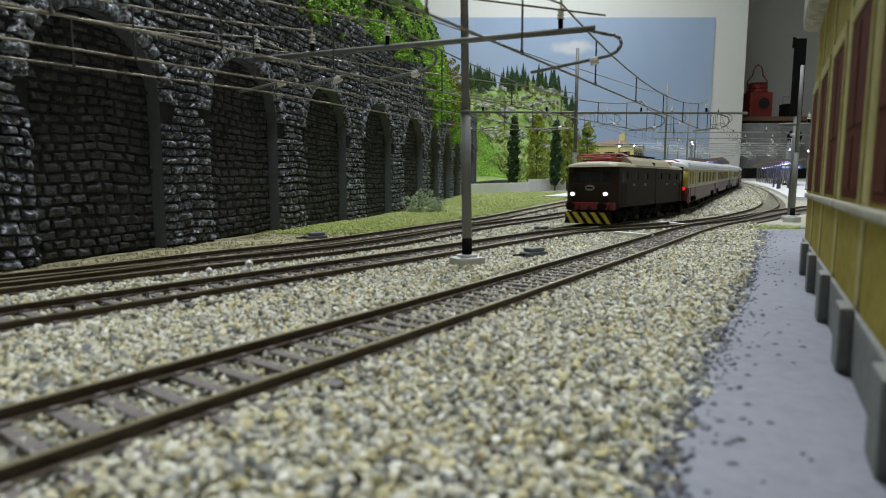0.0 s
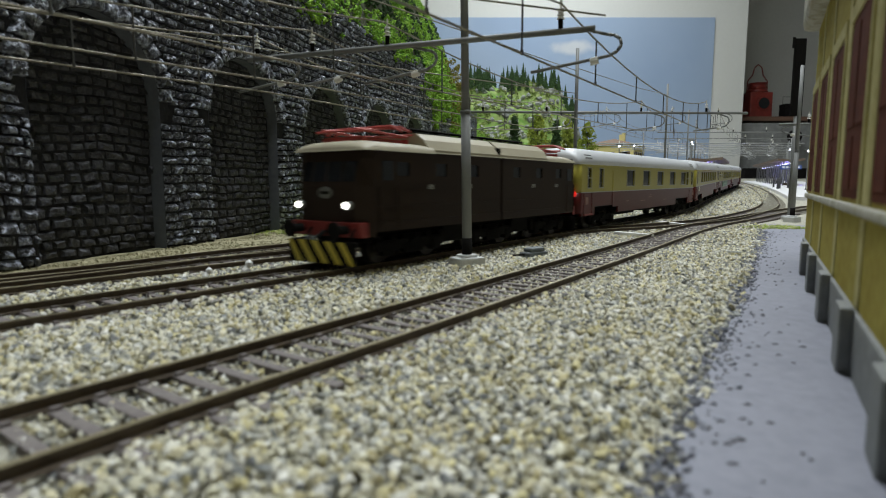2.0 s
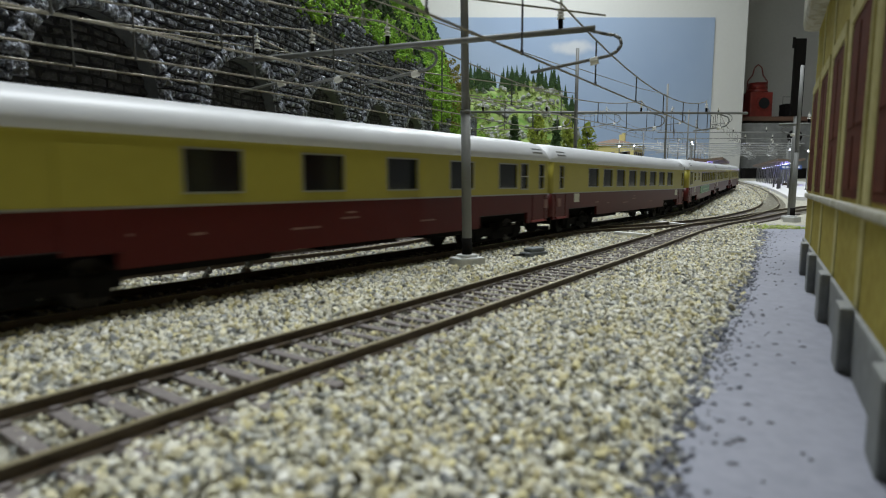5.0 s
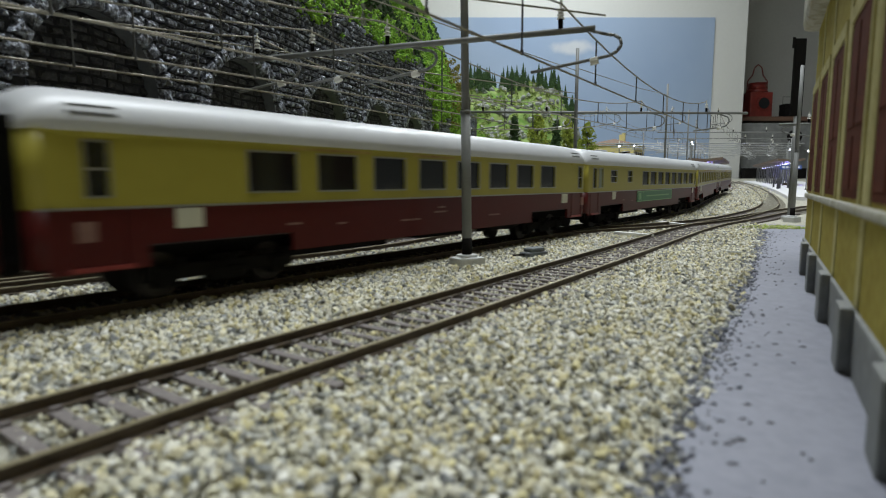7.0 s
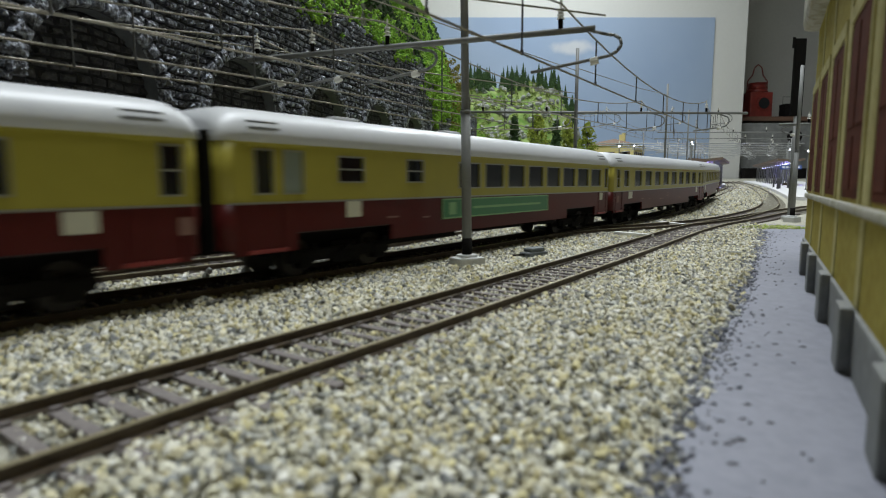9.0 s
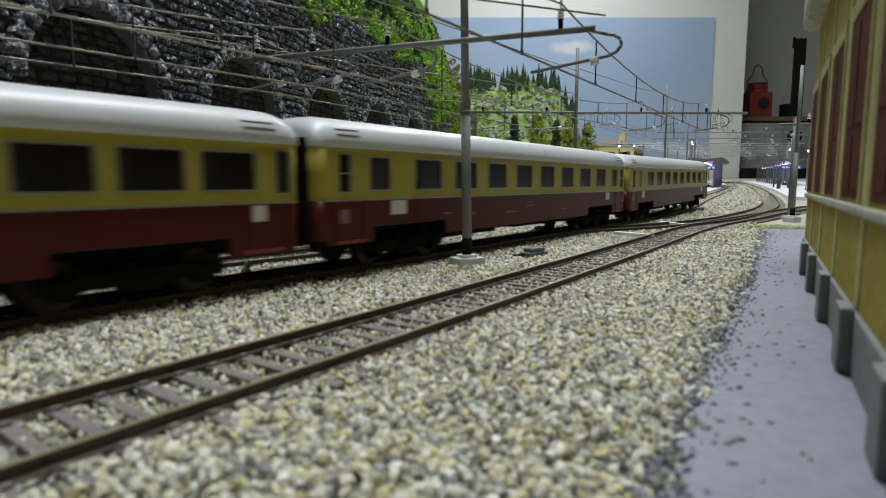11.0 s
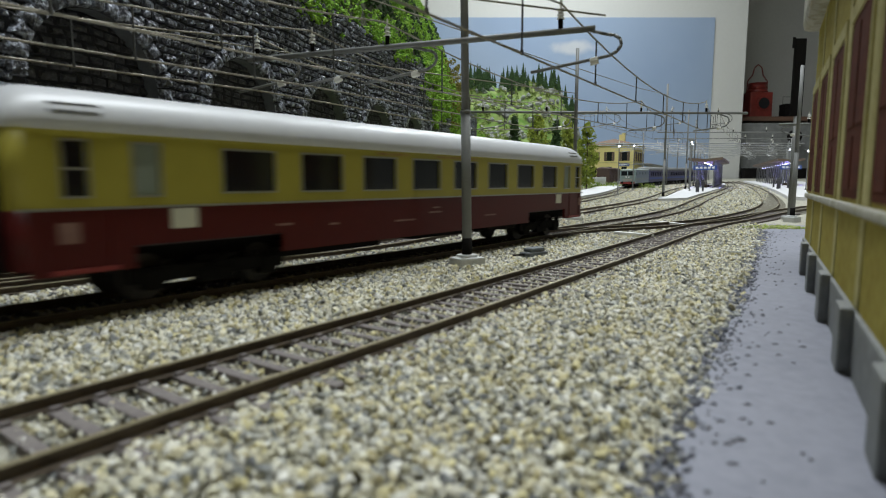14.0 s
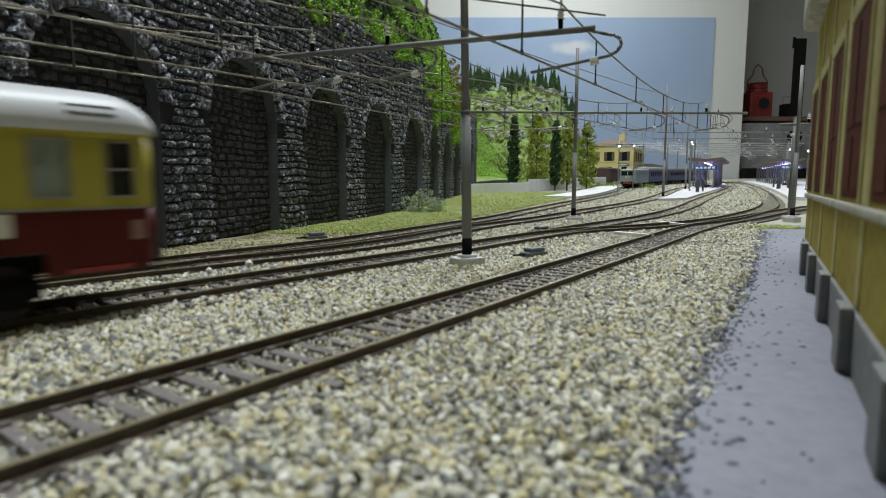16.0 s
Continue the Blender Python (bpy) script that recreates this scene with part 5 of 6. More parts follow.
        a, b = sorted((at_x(-1.5), at_x(0.5)))
        # gangway drawn wide: its black also stands in for shade on the end wall
        bm = boxes((a, b, -12.5, -4.5, 9, 36), (a, b, 4.5, 12.5, 9, 36), (a, b, -12.5, 12.5, 34, 38.5), bevel=0.6)
        box(bm, *sorted((at_x(0.1), at_x(0.5))), -4.6, 4.6, 9, 34.5)
        part("gangway", bm, M_BLACK, th, "black rubber gangway, widened to darken the shaded end wall")
        free = 1.5
        bm = bmesh.new()
        for y in (-10.5, 10.5):
            rod(bm, (at_x(1.0), y, 11), (at_x(-free), y, 11), 0.9, 8)
            rod(bm, (at_x(0.5 - free), y, 11), (at_x(-free), y, 11), 2.5, 14)
        part("buffer", bm, M_BLACK, th)
    part("roof", roof_mesh(L, HW + 0.25, ZG - 0.2, ZR), M_ROOF, th, "light grey rounded roof", True)
    for x, y in vents:
        part("roof_vent", boxes((x - 5, x + 5, y - 2.5, y + 2.5, 43.6, 46.0), bevel=0.8), M_ROOF, th)
    part("underframe", boxes((3, L - 3, -9, 9, 8.4, 12.5), (62, 100, -13.5, 13.5, 6.2, 10.5), (118, 150, -13, 13, 6.6, 10.5), (165, 188, -13.5, 13.5, 6.4, 10.5), bevel=0.4), M_BLACK, th, "black underframe boxes")
    part("coach_floor", boxes((2, L - 2, -HW + 1.3, HW - 1.3, 12.6, 13.4)), M_DARKIN, th)
    bm = bmesh.new()
    for k in range(10):
        x = 44 + k * 20
        if x < L - 30:
            box(bm, x, x + 3, -13, 9, 13.4, 25.5, bevel=0.4)
    part("seat_row", bm, M_SEAT, th)
    part("corridor_wall", boxes((30, L - 30, 9.2, 9.8, 13.4, 36)), M_DARKIN, th)
    if lamp:
        for y in (-13, 13):
            bm = bmesh.new()
            rod(bm, (0.8, y, 20.2), (-0.5, y, 20.2), 1.5, 12)
            part("tail_lamp", bm, M_TAIL, th, "glowing red lamp")
    for x in (42, L - 42):
        bogie(th, x)
    return th


def regular(x0, n, w=14.4, pitch=22.25, z0=24.0, z1=33.6, kind=0):
    return [(x0 + k * pitch, x0 + k * pitch + w, z0, z1, kind) for k in range(n)]


NARROW = lambda x, w=4.2, kind=2: (x, x + w, 23.5, 34, kind)
PL = [(31.2, 18.3, 6.4, 4.4), (9.8, 16.4, 3.6, 4.0), (223.5, 18.3, 5.6, 4.2)]


def train_coaches():
    wide = lambda x, w, kind=0: (x, x + w, 24.0, 33.6, kind)
    one = coach("yellow and dark red coach with few windows behind the locomotive", [NARROW(11.2, 4.8), NARROW(28, 6, 0)] + regular(75, 5, 14.6, 33.4) + [NARROW(226.5, 6), NARROW(243.2, 4.4)],
                plates=[(9.8, 16.4, 3.6, 4.0), (250, 16.4, 3.6, 4.0)], lamp=True, panel=(49.5, 62))
    two = coach("yellow and dark red compartment coach with large windows", [NARROW(10.3)] + regular(47, 8, 14.6, 22.25) + [NARROW(245, 4.4)],
                plates=[PL[0], PL[1], (228.6, 18.3, 6.4, 4.4), (250, 16.4, 3.4, 4.0)], letters=[(60, 30), (110, 24)])
    three = coach("yellow and dark red dining coach with a green panel",
                  [NARROW(9.4, 5, 0), NARROW(18.1, 6, 1), (37.4, 47.2, 26.5, 33.2, 2), (67.8, 76, 26.5, 33.2, 2)] + regular(98, 8, 14, 18.3, z0=24.4, z1=33.2) + [NARROW(246.5, 4, 0)],
                  kitchen=(87, 172), plates=[(43, 18.4, 6.0, 4.6), (241, 18.4, 4, 4)], vents=[(24, 3), (40, 3), (50, -5), (108, -4)])
    four = coach("yellow and dark red saloon coach with large windows", [NARROW(8.2, 4.4), wide(21, 9)] + regular(43, 8, 14.4, 23.15) + [wide(230, 9.2), NARROW(244.8, 4.4)],
                 plates=[(34, 18.3, 7.4, 4.4), PL[1], (223.5, 18.3, 5.6, 4.2), (250, 16.4, 3.4, 4.0)], letters=[(52, 22), (84, 30), (122, 26), (168, 24)])
    five = coach("yellow and dark red last coach with buffers at its free end", [NARROW(9.3, 4.4)] + [(22.6, 28, 23.5, 34, 1)] + regular(43.2, 8, 14.5, 23.45) + [(231, 237, 23.5, 34, 1), NARROW(244.2, 4.8)],
                 plates=[(33, 18.3, 6.0, 4.4), PL[1], (224.5, 18.3, 5.6, 4.2), (249.5, 16.4, 3.0, 4.0)], letters=[(96, 16), (126, 26)])
    return [one, two, three, four, five]


def locomotive():
    th = thing("electric_locomotive", "dark brown electric locomotive with lit headlamps and red pantographs", "locomotive")
    L, W = 161.0, 16.6
    mid = 82.0
    for a, b in ((6.0, mid - 0.8), (mid + 0.8, L - 6.0)):
        holes = []
        k0 = 16 if a < 20 else mid + 10
        for k in range(3):
            holes.append((k0 + k * 21.0, k0 + k * 21.0 + 6.5, 28.2, 32.6))
        for side in (-1, 1):
            y0, y1 = sorted((side * W, side * (W - 1.2)))
            body = part("body_side", panel_with_holes(bmesh.new(), y0, y1, a, b, 11.0, 36.0, holes), M_LOCO, th, "dark brown body side")
            for h in holes:
                gy = sorted((side * (W - 0.5), side * (W - 0.9)))
                part("side_window", boxes((h[0], h[1], gy[0], gy[1], h[2], h[3])), M_GLASS, body)
            ya, yb = sorted((side * W, side * (W + 0.3)))
            part("waist_rail", boxes((a, b, ya, yb, 18.2, 18.8), (a, b, ya, yb, 24.8, 25.2), (a, b, ya, yb, 35.4, 36.0)), M_LOCO, body)
            part("lower_band", boxes((a, b, ya, yb, 11.0, 14.0)), M_LOCO, body)
            for gx in (a + 26, a + 50):
                bm = bmesh.new()
                for k in range(3):
                    box(bm, gx, gx + 3.2, *sorted((side * W, side * (W + 0.35))), 24 + k * 0.55, 24.3 + k * 0.55)
                part("grille", bm, M_GASKET, body)
    part("body_joint", boxes((mid - 1.2, mid + 1.2, -W + 1.2, W - 1.2, 11, 40), bevel=0.3), M_BLACK, th, "black flexible body joint")
    # cab fronts: a faceted nose, leaning back above the waist
    for end in (0, 1):
        bm = bmesh.new()
        def X(v):
            return (v if end == 0 else L - v) * MM
        ring = lambda z, x0, x1, w: [bm.verts.new((X(x1), -w * MM, z * MM)), bm.verts.new((X(x0 + 0.8), -w * 0.72 * MM, z * MM)), bm.verts.new((X(x0), -w * 0.40 * MM, z * MM)), bm.verts.new((X(x0), w * 0.40 * MM, z * MM)), bm.verts.new((X(x0 + 0.8), w * 0.72 * MM, z * MM)), bm.verts.new((X(x1), w * MM, z * MM))]
        rings = [ring(9.5, 1.0, 6.0, W), ring(14, 0.8, 6.0, W), ring(25, 0.9, 6.0, W), ring(33.5, 3.0, 6.2, W), ring(36, 3.6, 6.2, W)]
        for r0, r1 in zip(rings, rings[1:]):
            for i in range(5):
                bm.faces.new((r0[i], r0[i + 1], r1[i + 1], r1[i]))
        bm.faces.new(rings[0])
        bm.faces.new(rings[-1])
        bmesh.ops.recalc_face_normals(bm, faces=bm.faces)
        cab = part("cab_front", bm, M_LOCO, th, "dark brown cab front")
        # windscreens set on the leaning panel
        for y0, y1 in ((-11.5, -7.0), (-6.2, -0.5), (0.5, 6.2), (7.0, 11.5)):
            bm = bmesh.new()
            def P(y, z):
                x = 0.9 + (z - 25) / 8.5 * 2.1 + (0.0 if abs(y) < 6.7 else 0.8 * (abs(y) - 6.6) / 5.3) - 0.12
                return bm.verts.new((X(x), y * MM, z * MM))
            f0 = [P(y0, 26.4), P(y1, 26.4), P(y1, 32.6), P(y0, 32.6)]
            bm.faces.new(f0 if end else f0[::-1])
            r = bmesh.ops.extrude_face_region(bm, geom=bm.faces[:])
            for v in r["geom"]:
                if isinstance(v, bmesh.types.BMVert):
                    v.co.x += (0.5 if end == 0 else -0.5) * MM
            part("windscreen", bm, M_GLASS, cab)
        for y in (-10.6, 10.6):
            bm = bmesh.new()
            rod(bm, (X(0.9) / MM, y, 19.2), (X(-0.9) / MM, y, 19.2), 1.35, 14)
            part("headlamp", bm, M_STEEL, cab)
            bm = bmesh.new()
            rod(bm, (X(-0.9) / MM, y, 19.2), (X(-1.15) / MM, y, 19.2), 1.05, 14)
            part("lens", bm, M_LAMPON if end == 0 else M_GLASS, cab, "bright white lit lens" if end == 0 else "")
        bm = bmesh.new()
        rod(bm, (X(0.9) / MM, 0, 23), (X(0.5) / MM, 0, 23), 3.0, 16)
        for v in bm.verts:
            v.co.z = 0.023 + (v.co.z - 0.023) * 0.62
        plate = part("badge", bm, M_GASKET, cab, "small oval metal badge")
        x = X(0.42) / MM
        part("badge_bar", boxes((min(x, x + 0.1), max(x, x + 0.1), -2, 2, 22.5, 23.5)), M_BLACK, plate)
        a, b = sorted((X(0.2) / MM, X(4) / MM))
        part("buffer_beam", boxes((a, b, -15.5, 15.5, 9.4, 14.0), bevel=0.4), M_LOCORED, th, "red buffer beam")
        for y in (-10, 10):
            bm = bmesh.new()
            rod(bm, (X(0.5) / MM, y, 11.8), (X(-5) / MM, y, 11.8), 1.3, 10)
            rod(bm, (X(-5) / MM, y, 11.8), (X(-5.8) / MM, y, 11.8), 2.7, 16)
            part("buffer", bm, M_BLACK, th)
        bm = bmesh.new()
        rod(bm, (X(0) / MM, 0, 11), (X(-3) / MM, 0, 9), 0.8, 8)
        for y in (-6, 6, -13, 13):
            bar(bm, [(X(0) / MM, y, 12), (X(-1.2) / MM, y, 10), (X(-0.6) / MM, y, 6.5)], 0.45)
        part("coupling_hoses", bm, M_BLACK, th)
        # snow plough with slanting stripes
        bm = bmesh.new()
        a, b = sorted((X(-1.8) / MM, X(-0.9) / MM))
        box(bm, a, b, -15, 15, 0.9, 8.2, bevel=0.3)
        pl = part("plough", bm, M_BLACK, th, "black and yellow striped plough")
        for k in range(5):
            y = -13.6 + k * 5.9
            bm = bmesh.new()
            fx = X(-1.9)
            q = [(y - 2.0, 1.1), (y + 1.0, 1.1), (y + 6.2, 8.0), (y + 3.2, 8.0)]
            q = [(max(-14.8, min(14.8, u)), v) for u, v in q]
            vs = [bm.verts.new((fx, u * MM, v * MM)) for u, v in q]
            bm.faces.new(vs)
            r = bmesh.ops.extrude_face_region(bm, geom=bm.faces[:])
            for v in r["geom"]:
                if isinstance(v, bmesh.types.BMVert):
                    v.co.x += (0.3 if end == 0 else -0.3) * MM
            part("stripe", bm, M_STRIPE, pl, "yellow stripe")
        part("cab_roof", roof_cap(end, L, W), M_LOCOROOF, th, "buff cab roof", True)
        # cab side door and handrails
        for side in (-1, 1):
            a, b = sorted((X(8) / MM, X(15) / MM))
            ya, yb = sorted((side * W, side * (W + 0.2)))
            part("cab_window", boxes((a + 1, b - 1, ya, yb, 26.8, 32.8)), M_GLASS, th)
            bm = bmesh.new()
            for xx in (a - 0.6, b + 0.6):
                rod(bm, (xx, side * (W + 0.9), 12), (xx, side * (W + 0.9), 25), 0.3, 6)
            part("handrail", bm, M_LOCO, th)
    # raised roof hoods and roof gear
    for a, b in ((34, mid - 0.8), (mid + 0.8, L - 34)):
        prof = [(-W, 36), (-13.4, 40.6), (-10, 43.0), (10, 43.0), (13.4, 40.6), (W, 36)]
        bm = bmesh.new()
        for x0, x1 in ((a, b),):
            r0 = [bm.verts.new((x0 * MM, y * MM, z * MM)) for y, z in prof]
            r1 = [bm.verts.new((x1 * MM, y * MM, z * MM)) for y, z in prof]
            for i in range(5):
                bm.faces.new((r0[i], r0[i + 1], r1[i + 1], r1[i]))
            bm.faces.new(r0[::-1])
            bm.faces.new(r1)
        bmesh.ops.recalc_face_normals(bm, faces=bm.faces)
        part("roof_hood", bm, M_LOCOROOF, th, "buff sloping roof hood")
        part("roof_board", boxes((a, b, -7, 7, 43.0, 43.8)), M_BLACK, th)
    part("roof_bed", boxes((6, L - 6, -W + 0.3, W - 0.3, 35.6, 37.2)), M_LOCOROOF, th)
    bm = bmesh.new()
    rod(bm, (36, -3, 45), (L - 36, -3, 45), 0.5, 6)
    for x in range(40, 122, 16):
        rod(bm, (x, -3, 43.6), (x, -3, 45), 0.7, 6)
    part("roof_busbar", bm, M_BLACK, th)
    for cx in (20.0, L - 20.0):
        pan = part("pantograph", boxes((cx - 11, cx + 11, -7, -6, 39.4, 40.4), (cx - 11, cx + 11, 6, 7, 39.4, 40.4), (cx - 11, cx - 10, -9, 9, 39.2, 40.6), (cx + 10, cx + 11, -9, 9, 39.2, 40.6)), M_PANTO, th, "folded red pantograph")
        bm = bmesh.new()
        for y in (-8, 8):
            bar(bm, [(cx - 10, y * 0.8, 40.4), (cx + 12, y, 41.6), (cx - 13, y * 0.9, 42.8), (cx + 2, y * 0.5, 43.6)], 0.42)
        for x in (cx - 13, cx + 12):
            rod(bm, (x, -10, 42.2), (x, 10, 42.2), 0.4, 6)
        for x in (cx - 2, cx + 2):
            bar(bm, [(x, -17, 42.2), (x, -13, 44.0), (x, 13, 44.0), (x, 17, 42.2)], 0.5)
        part("pantograph_arm", bm, M_PANTO, pan)
        bm = bmesh.new()
        for x in (cx - 9, cx + 9):
            for y in (-6.5, 6.5):
                rod(bm, (x, y, 36.8), (x, y, 39.4), 0.9, 8)
                rod(bm, (x, y, 37.6), (x, y, 38.0), 1.4, 8)
        part("insulator", bm, M_LOCORED, pan)
    for cx in (28, L / 2, L - 28):
        bogie(th, cx, 13, 12.5)
    part("underframe", boxes((8, L - 8, -10, 10, 7, 12), (46, 60, -13, 13, 4.5, 11), (98, 112, -13, 13, 4.5, 11), bevel=0.4), M_BLACK, th)
    return th


def roof_cap(end, L, W):
    """The low rounded roof over one cab."""
    bm = bmesh.new()
    xs = [2.0, 3.0, 5.0, 9.0, 36.0]
    fall = [0.25, 0.6, 0.85, 1.0, 1.0]
    prof = roof_profile(W + 0.5, 35.8, 39.4, 12)
    rows = []
    for x, f in zip(xs, fall):
        k = 0.86 + 0.14 * f
        rows.append([bm.verts.new(((x if end == 0 else L - x) * MM, y * k * MM, (35.8 + (z - 35.8) * f) * MM)) for y, z in prof])
    for r0, r1 in zip(rows, rows[1:]):
        for i in range(len(prof) - 1):
            bm.faces.new((r0[i], r0[i + 1], r1[i + 1], r1[i]))
    bm.faces.new(rows[0])
    bm.faces.new(rows[-1])
    bmesh.ops.recalc_face_normals(bm, faces=bm.faces)
    return bm


LOCO = locomotive()
COACHES = train_coaches()
ROLLING = list(WHEELS)


# ---- station beyond the curve ----
M_STATION = mat("station_yellow", (0.72, 0.62, 0.26), (0.66, 0.56, 0.22), 0.8, grain=200, stain=20, bump=0.1)
M_TILE = mat("brown_roof_tiles", (0.20, 0.13, 0.09), (0.12, 0.08, 0.06), 0.85, grain=250, stain=40, bump=0.6)
M_SHUT = mat("brown_shutters", (0.13, 0.09, 0.06), (0.1, 0.07, 0.05), 0.7, grain=200, stain=50, bump=0.1)
M_SIGNBLUE = mat("sign_blue", (0.05, 0.10, 0.32), (0.05, 0.09, 0.28), 0.5, grain=200, stain=50, bump=0.0)
M_WHITEP = mat("white_paint", (0.78, 0.78, 0.76), (0.7, 0.7, 0.68), 0.6, grain=200, stain=50, bump=0.0)
M_LED = mat("lamp_glow_white", (0.9, 0.92, 1.0), (0.9, 0.92, 1.0), 0.4, grain=200, stain=50, bump=0.0, emit=(0.85, 0.9, 1.0), strength=5.0)
M_LEDV = mat("lamp_glow_violet", (0.5, 0.5, 1.0), (0.5, 0.5, 1.0), 0.4, grain=200, stain=50, bump=0.0, emit=(0.30, 0.28, 1.0), strength=7.0)
M_LOCO2 = mat("teal_loco_paint", (0.19, 0.25, 0.245), (0.15, 0.20, 0.2), 0.45, grain=200, stain=50, bump=0.0)
M_VIOLET = mat("violet_blue_coach", (0.06, 0.06, 0.125), (0.05, 0.05, 0.10), 0.45, grain=200, stain=50, bump=0.0)
M_WAGON = mat("dark_brown_wagon", (0.075, 0.045, 0.035), (0.05, 0.03, 0.025), 0.7, grain=200, stain=50, bump=0.2)
M_LANTERN = mat("red_lantern_enamel", (0.25, 0.032, 0.022), (0.15, 0.02, 0.016), 0.45, grain=60, stain=12, bump=0.15, amount=0.8)
M_TRUNK = mat("trunking_grey", (0.25, 0.255, 0.25), (0.17, 0.175, 0.17), 0.7, grain=60, stain=8, bump=0.1, amount=0.9)
M_SHELFW = mat("shelf_wood", (0.16, 0.09, 0.06), (0.11, 0.06, 0.04), 0.6, grain=60, stain=10, bump=0.1)
M_FIGURE = mat("painted_figure", (0.05, 0.05, 0.06), (0.12, 0.11, 0.1), 0.7, grain=400, stain=200, bump=0.0)


def far_station():
    m = pose(585 * MM, 1790 * MM, (rise(1800) + 1) * MM, 0, 0, 62)
    th = thing("station_building", "yellow two-storey station building with brown shutters", "building", m=m)
    W, D, H = 190.0, 150.0, 112.0
    holes = []
    for k in range(5):
        x = 18 + k * 35
        holes += [(x, x + 16, 66, 94), (x, x + 16, 12, 48)]
    bm = panel_with_holes(bmesh.new(), 0, 3, 0, W, 0, H, holes)
    part("wall", bm, M_STATION, th, "yellow plastered front wall")
    part("side_wall", boxes((0, 3, 3, D, 0, H), (W - 3, W, 3, D, 0, H), (3, W - 3, D - 3, D, 0, H)), M_STATION, th)
    for x0, x1, z0, z1 in holes:
        win = part("window", boxes((x0, x1, 2.0, 2.6, z0, z1)), M_GLASS, th)
        part("lintel", boxes((x0 - 1.5, x1 + 1.5, -0.8, 0.2, z1, z1 + 2)), M_CREAM, win)
        part("sill", boxes((x0 - 1.5, x1 + 1.5, -1.2, 0.2, z0 - 2, z0)), M_CREAM, win)
        if z0 > 60:
            part("shutter", boxes((x0 - 8, x0 - 0.4, -1.0, 0, z0, z1)), M_SHUT, win)
            part("shutter", boxes((x1 + 0.4, x1 + 8, -1.0, 0, z0, z1)), M_SHUT, win)
    # side windows towards the viewer
    for k in range(3):
        y = 20 + k * 46
        win = part("window", boxes((-0.7, 0.2, y, y + 16, 66, 94)), M_GLASS, th)
        part("shutter", boxes((-1.2, 0, y - 8, y - 0.4, 66, 94)), M_SHUT, win)
        part("shutter", boxes((-1.2, 0, y + 16.4, y + 24, 66, 94)), M_SHUT, win)
        part("window", boxes((-0.7, 0.2, y, y + 16, 12, 48)), M_GLASS, th)
    part("cornice", boxes((-4, W + 4, -4, D + 4, H, H + 4), bevel=0.8), M_CREAM, th)
    part("string_course", boxes((-1.2, W + 1.2, -1.2, D + 1.2, 60, 62.5)), M_CREAM, th)
    bm = bmesh.new()
    b = [bm.verts.new((x * MM, y * MM, (H + 4) * MM)) for x, y in ((-8, -8), (W + 8, -8), (W + 8, D + 8), (-8, D + 8))]
    t = [bm.verts.new((x * MM, D / 2 * MM, (H + 27) * MM)) for x in (70, W - 70)]
    for f in ((b[0], b[1], t[1], t[0]), (b[1], b[2], t[1]), (b[2], b[3], t[0], t[1]), (b[3], b[0], t[0]), (b[3], b[2], b[1], b[0])):
        bm.faces.new(f)
    roof = part("roof", bm, M_TILE, th, "brown tiled hip roof")
    for x, y in ((60, 40), (120, 60)):
        part("chimney", boxes((x, x + 10, y, y + 10, H + 14, H + 44)), M_STATION, roof)
    part("canopy", boxes((4, W + 260, -46, -2, 54, 58), bevel=1.0), M_STEEL, th, "grey platform canopy")
    sign = part("sign", boxes((-1.6, -1.0, 12, 46, 50, 58)), M_SIGNBLUE, th, "blue station name sign")
    for k in range(6):
        part("letter_bar", boxes((-1.9, -1.6, 15 + k * 4.8, 18.4 + k * 4.8, 52, 56)), M_WHITEP, sign)


far_station()


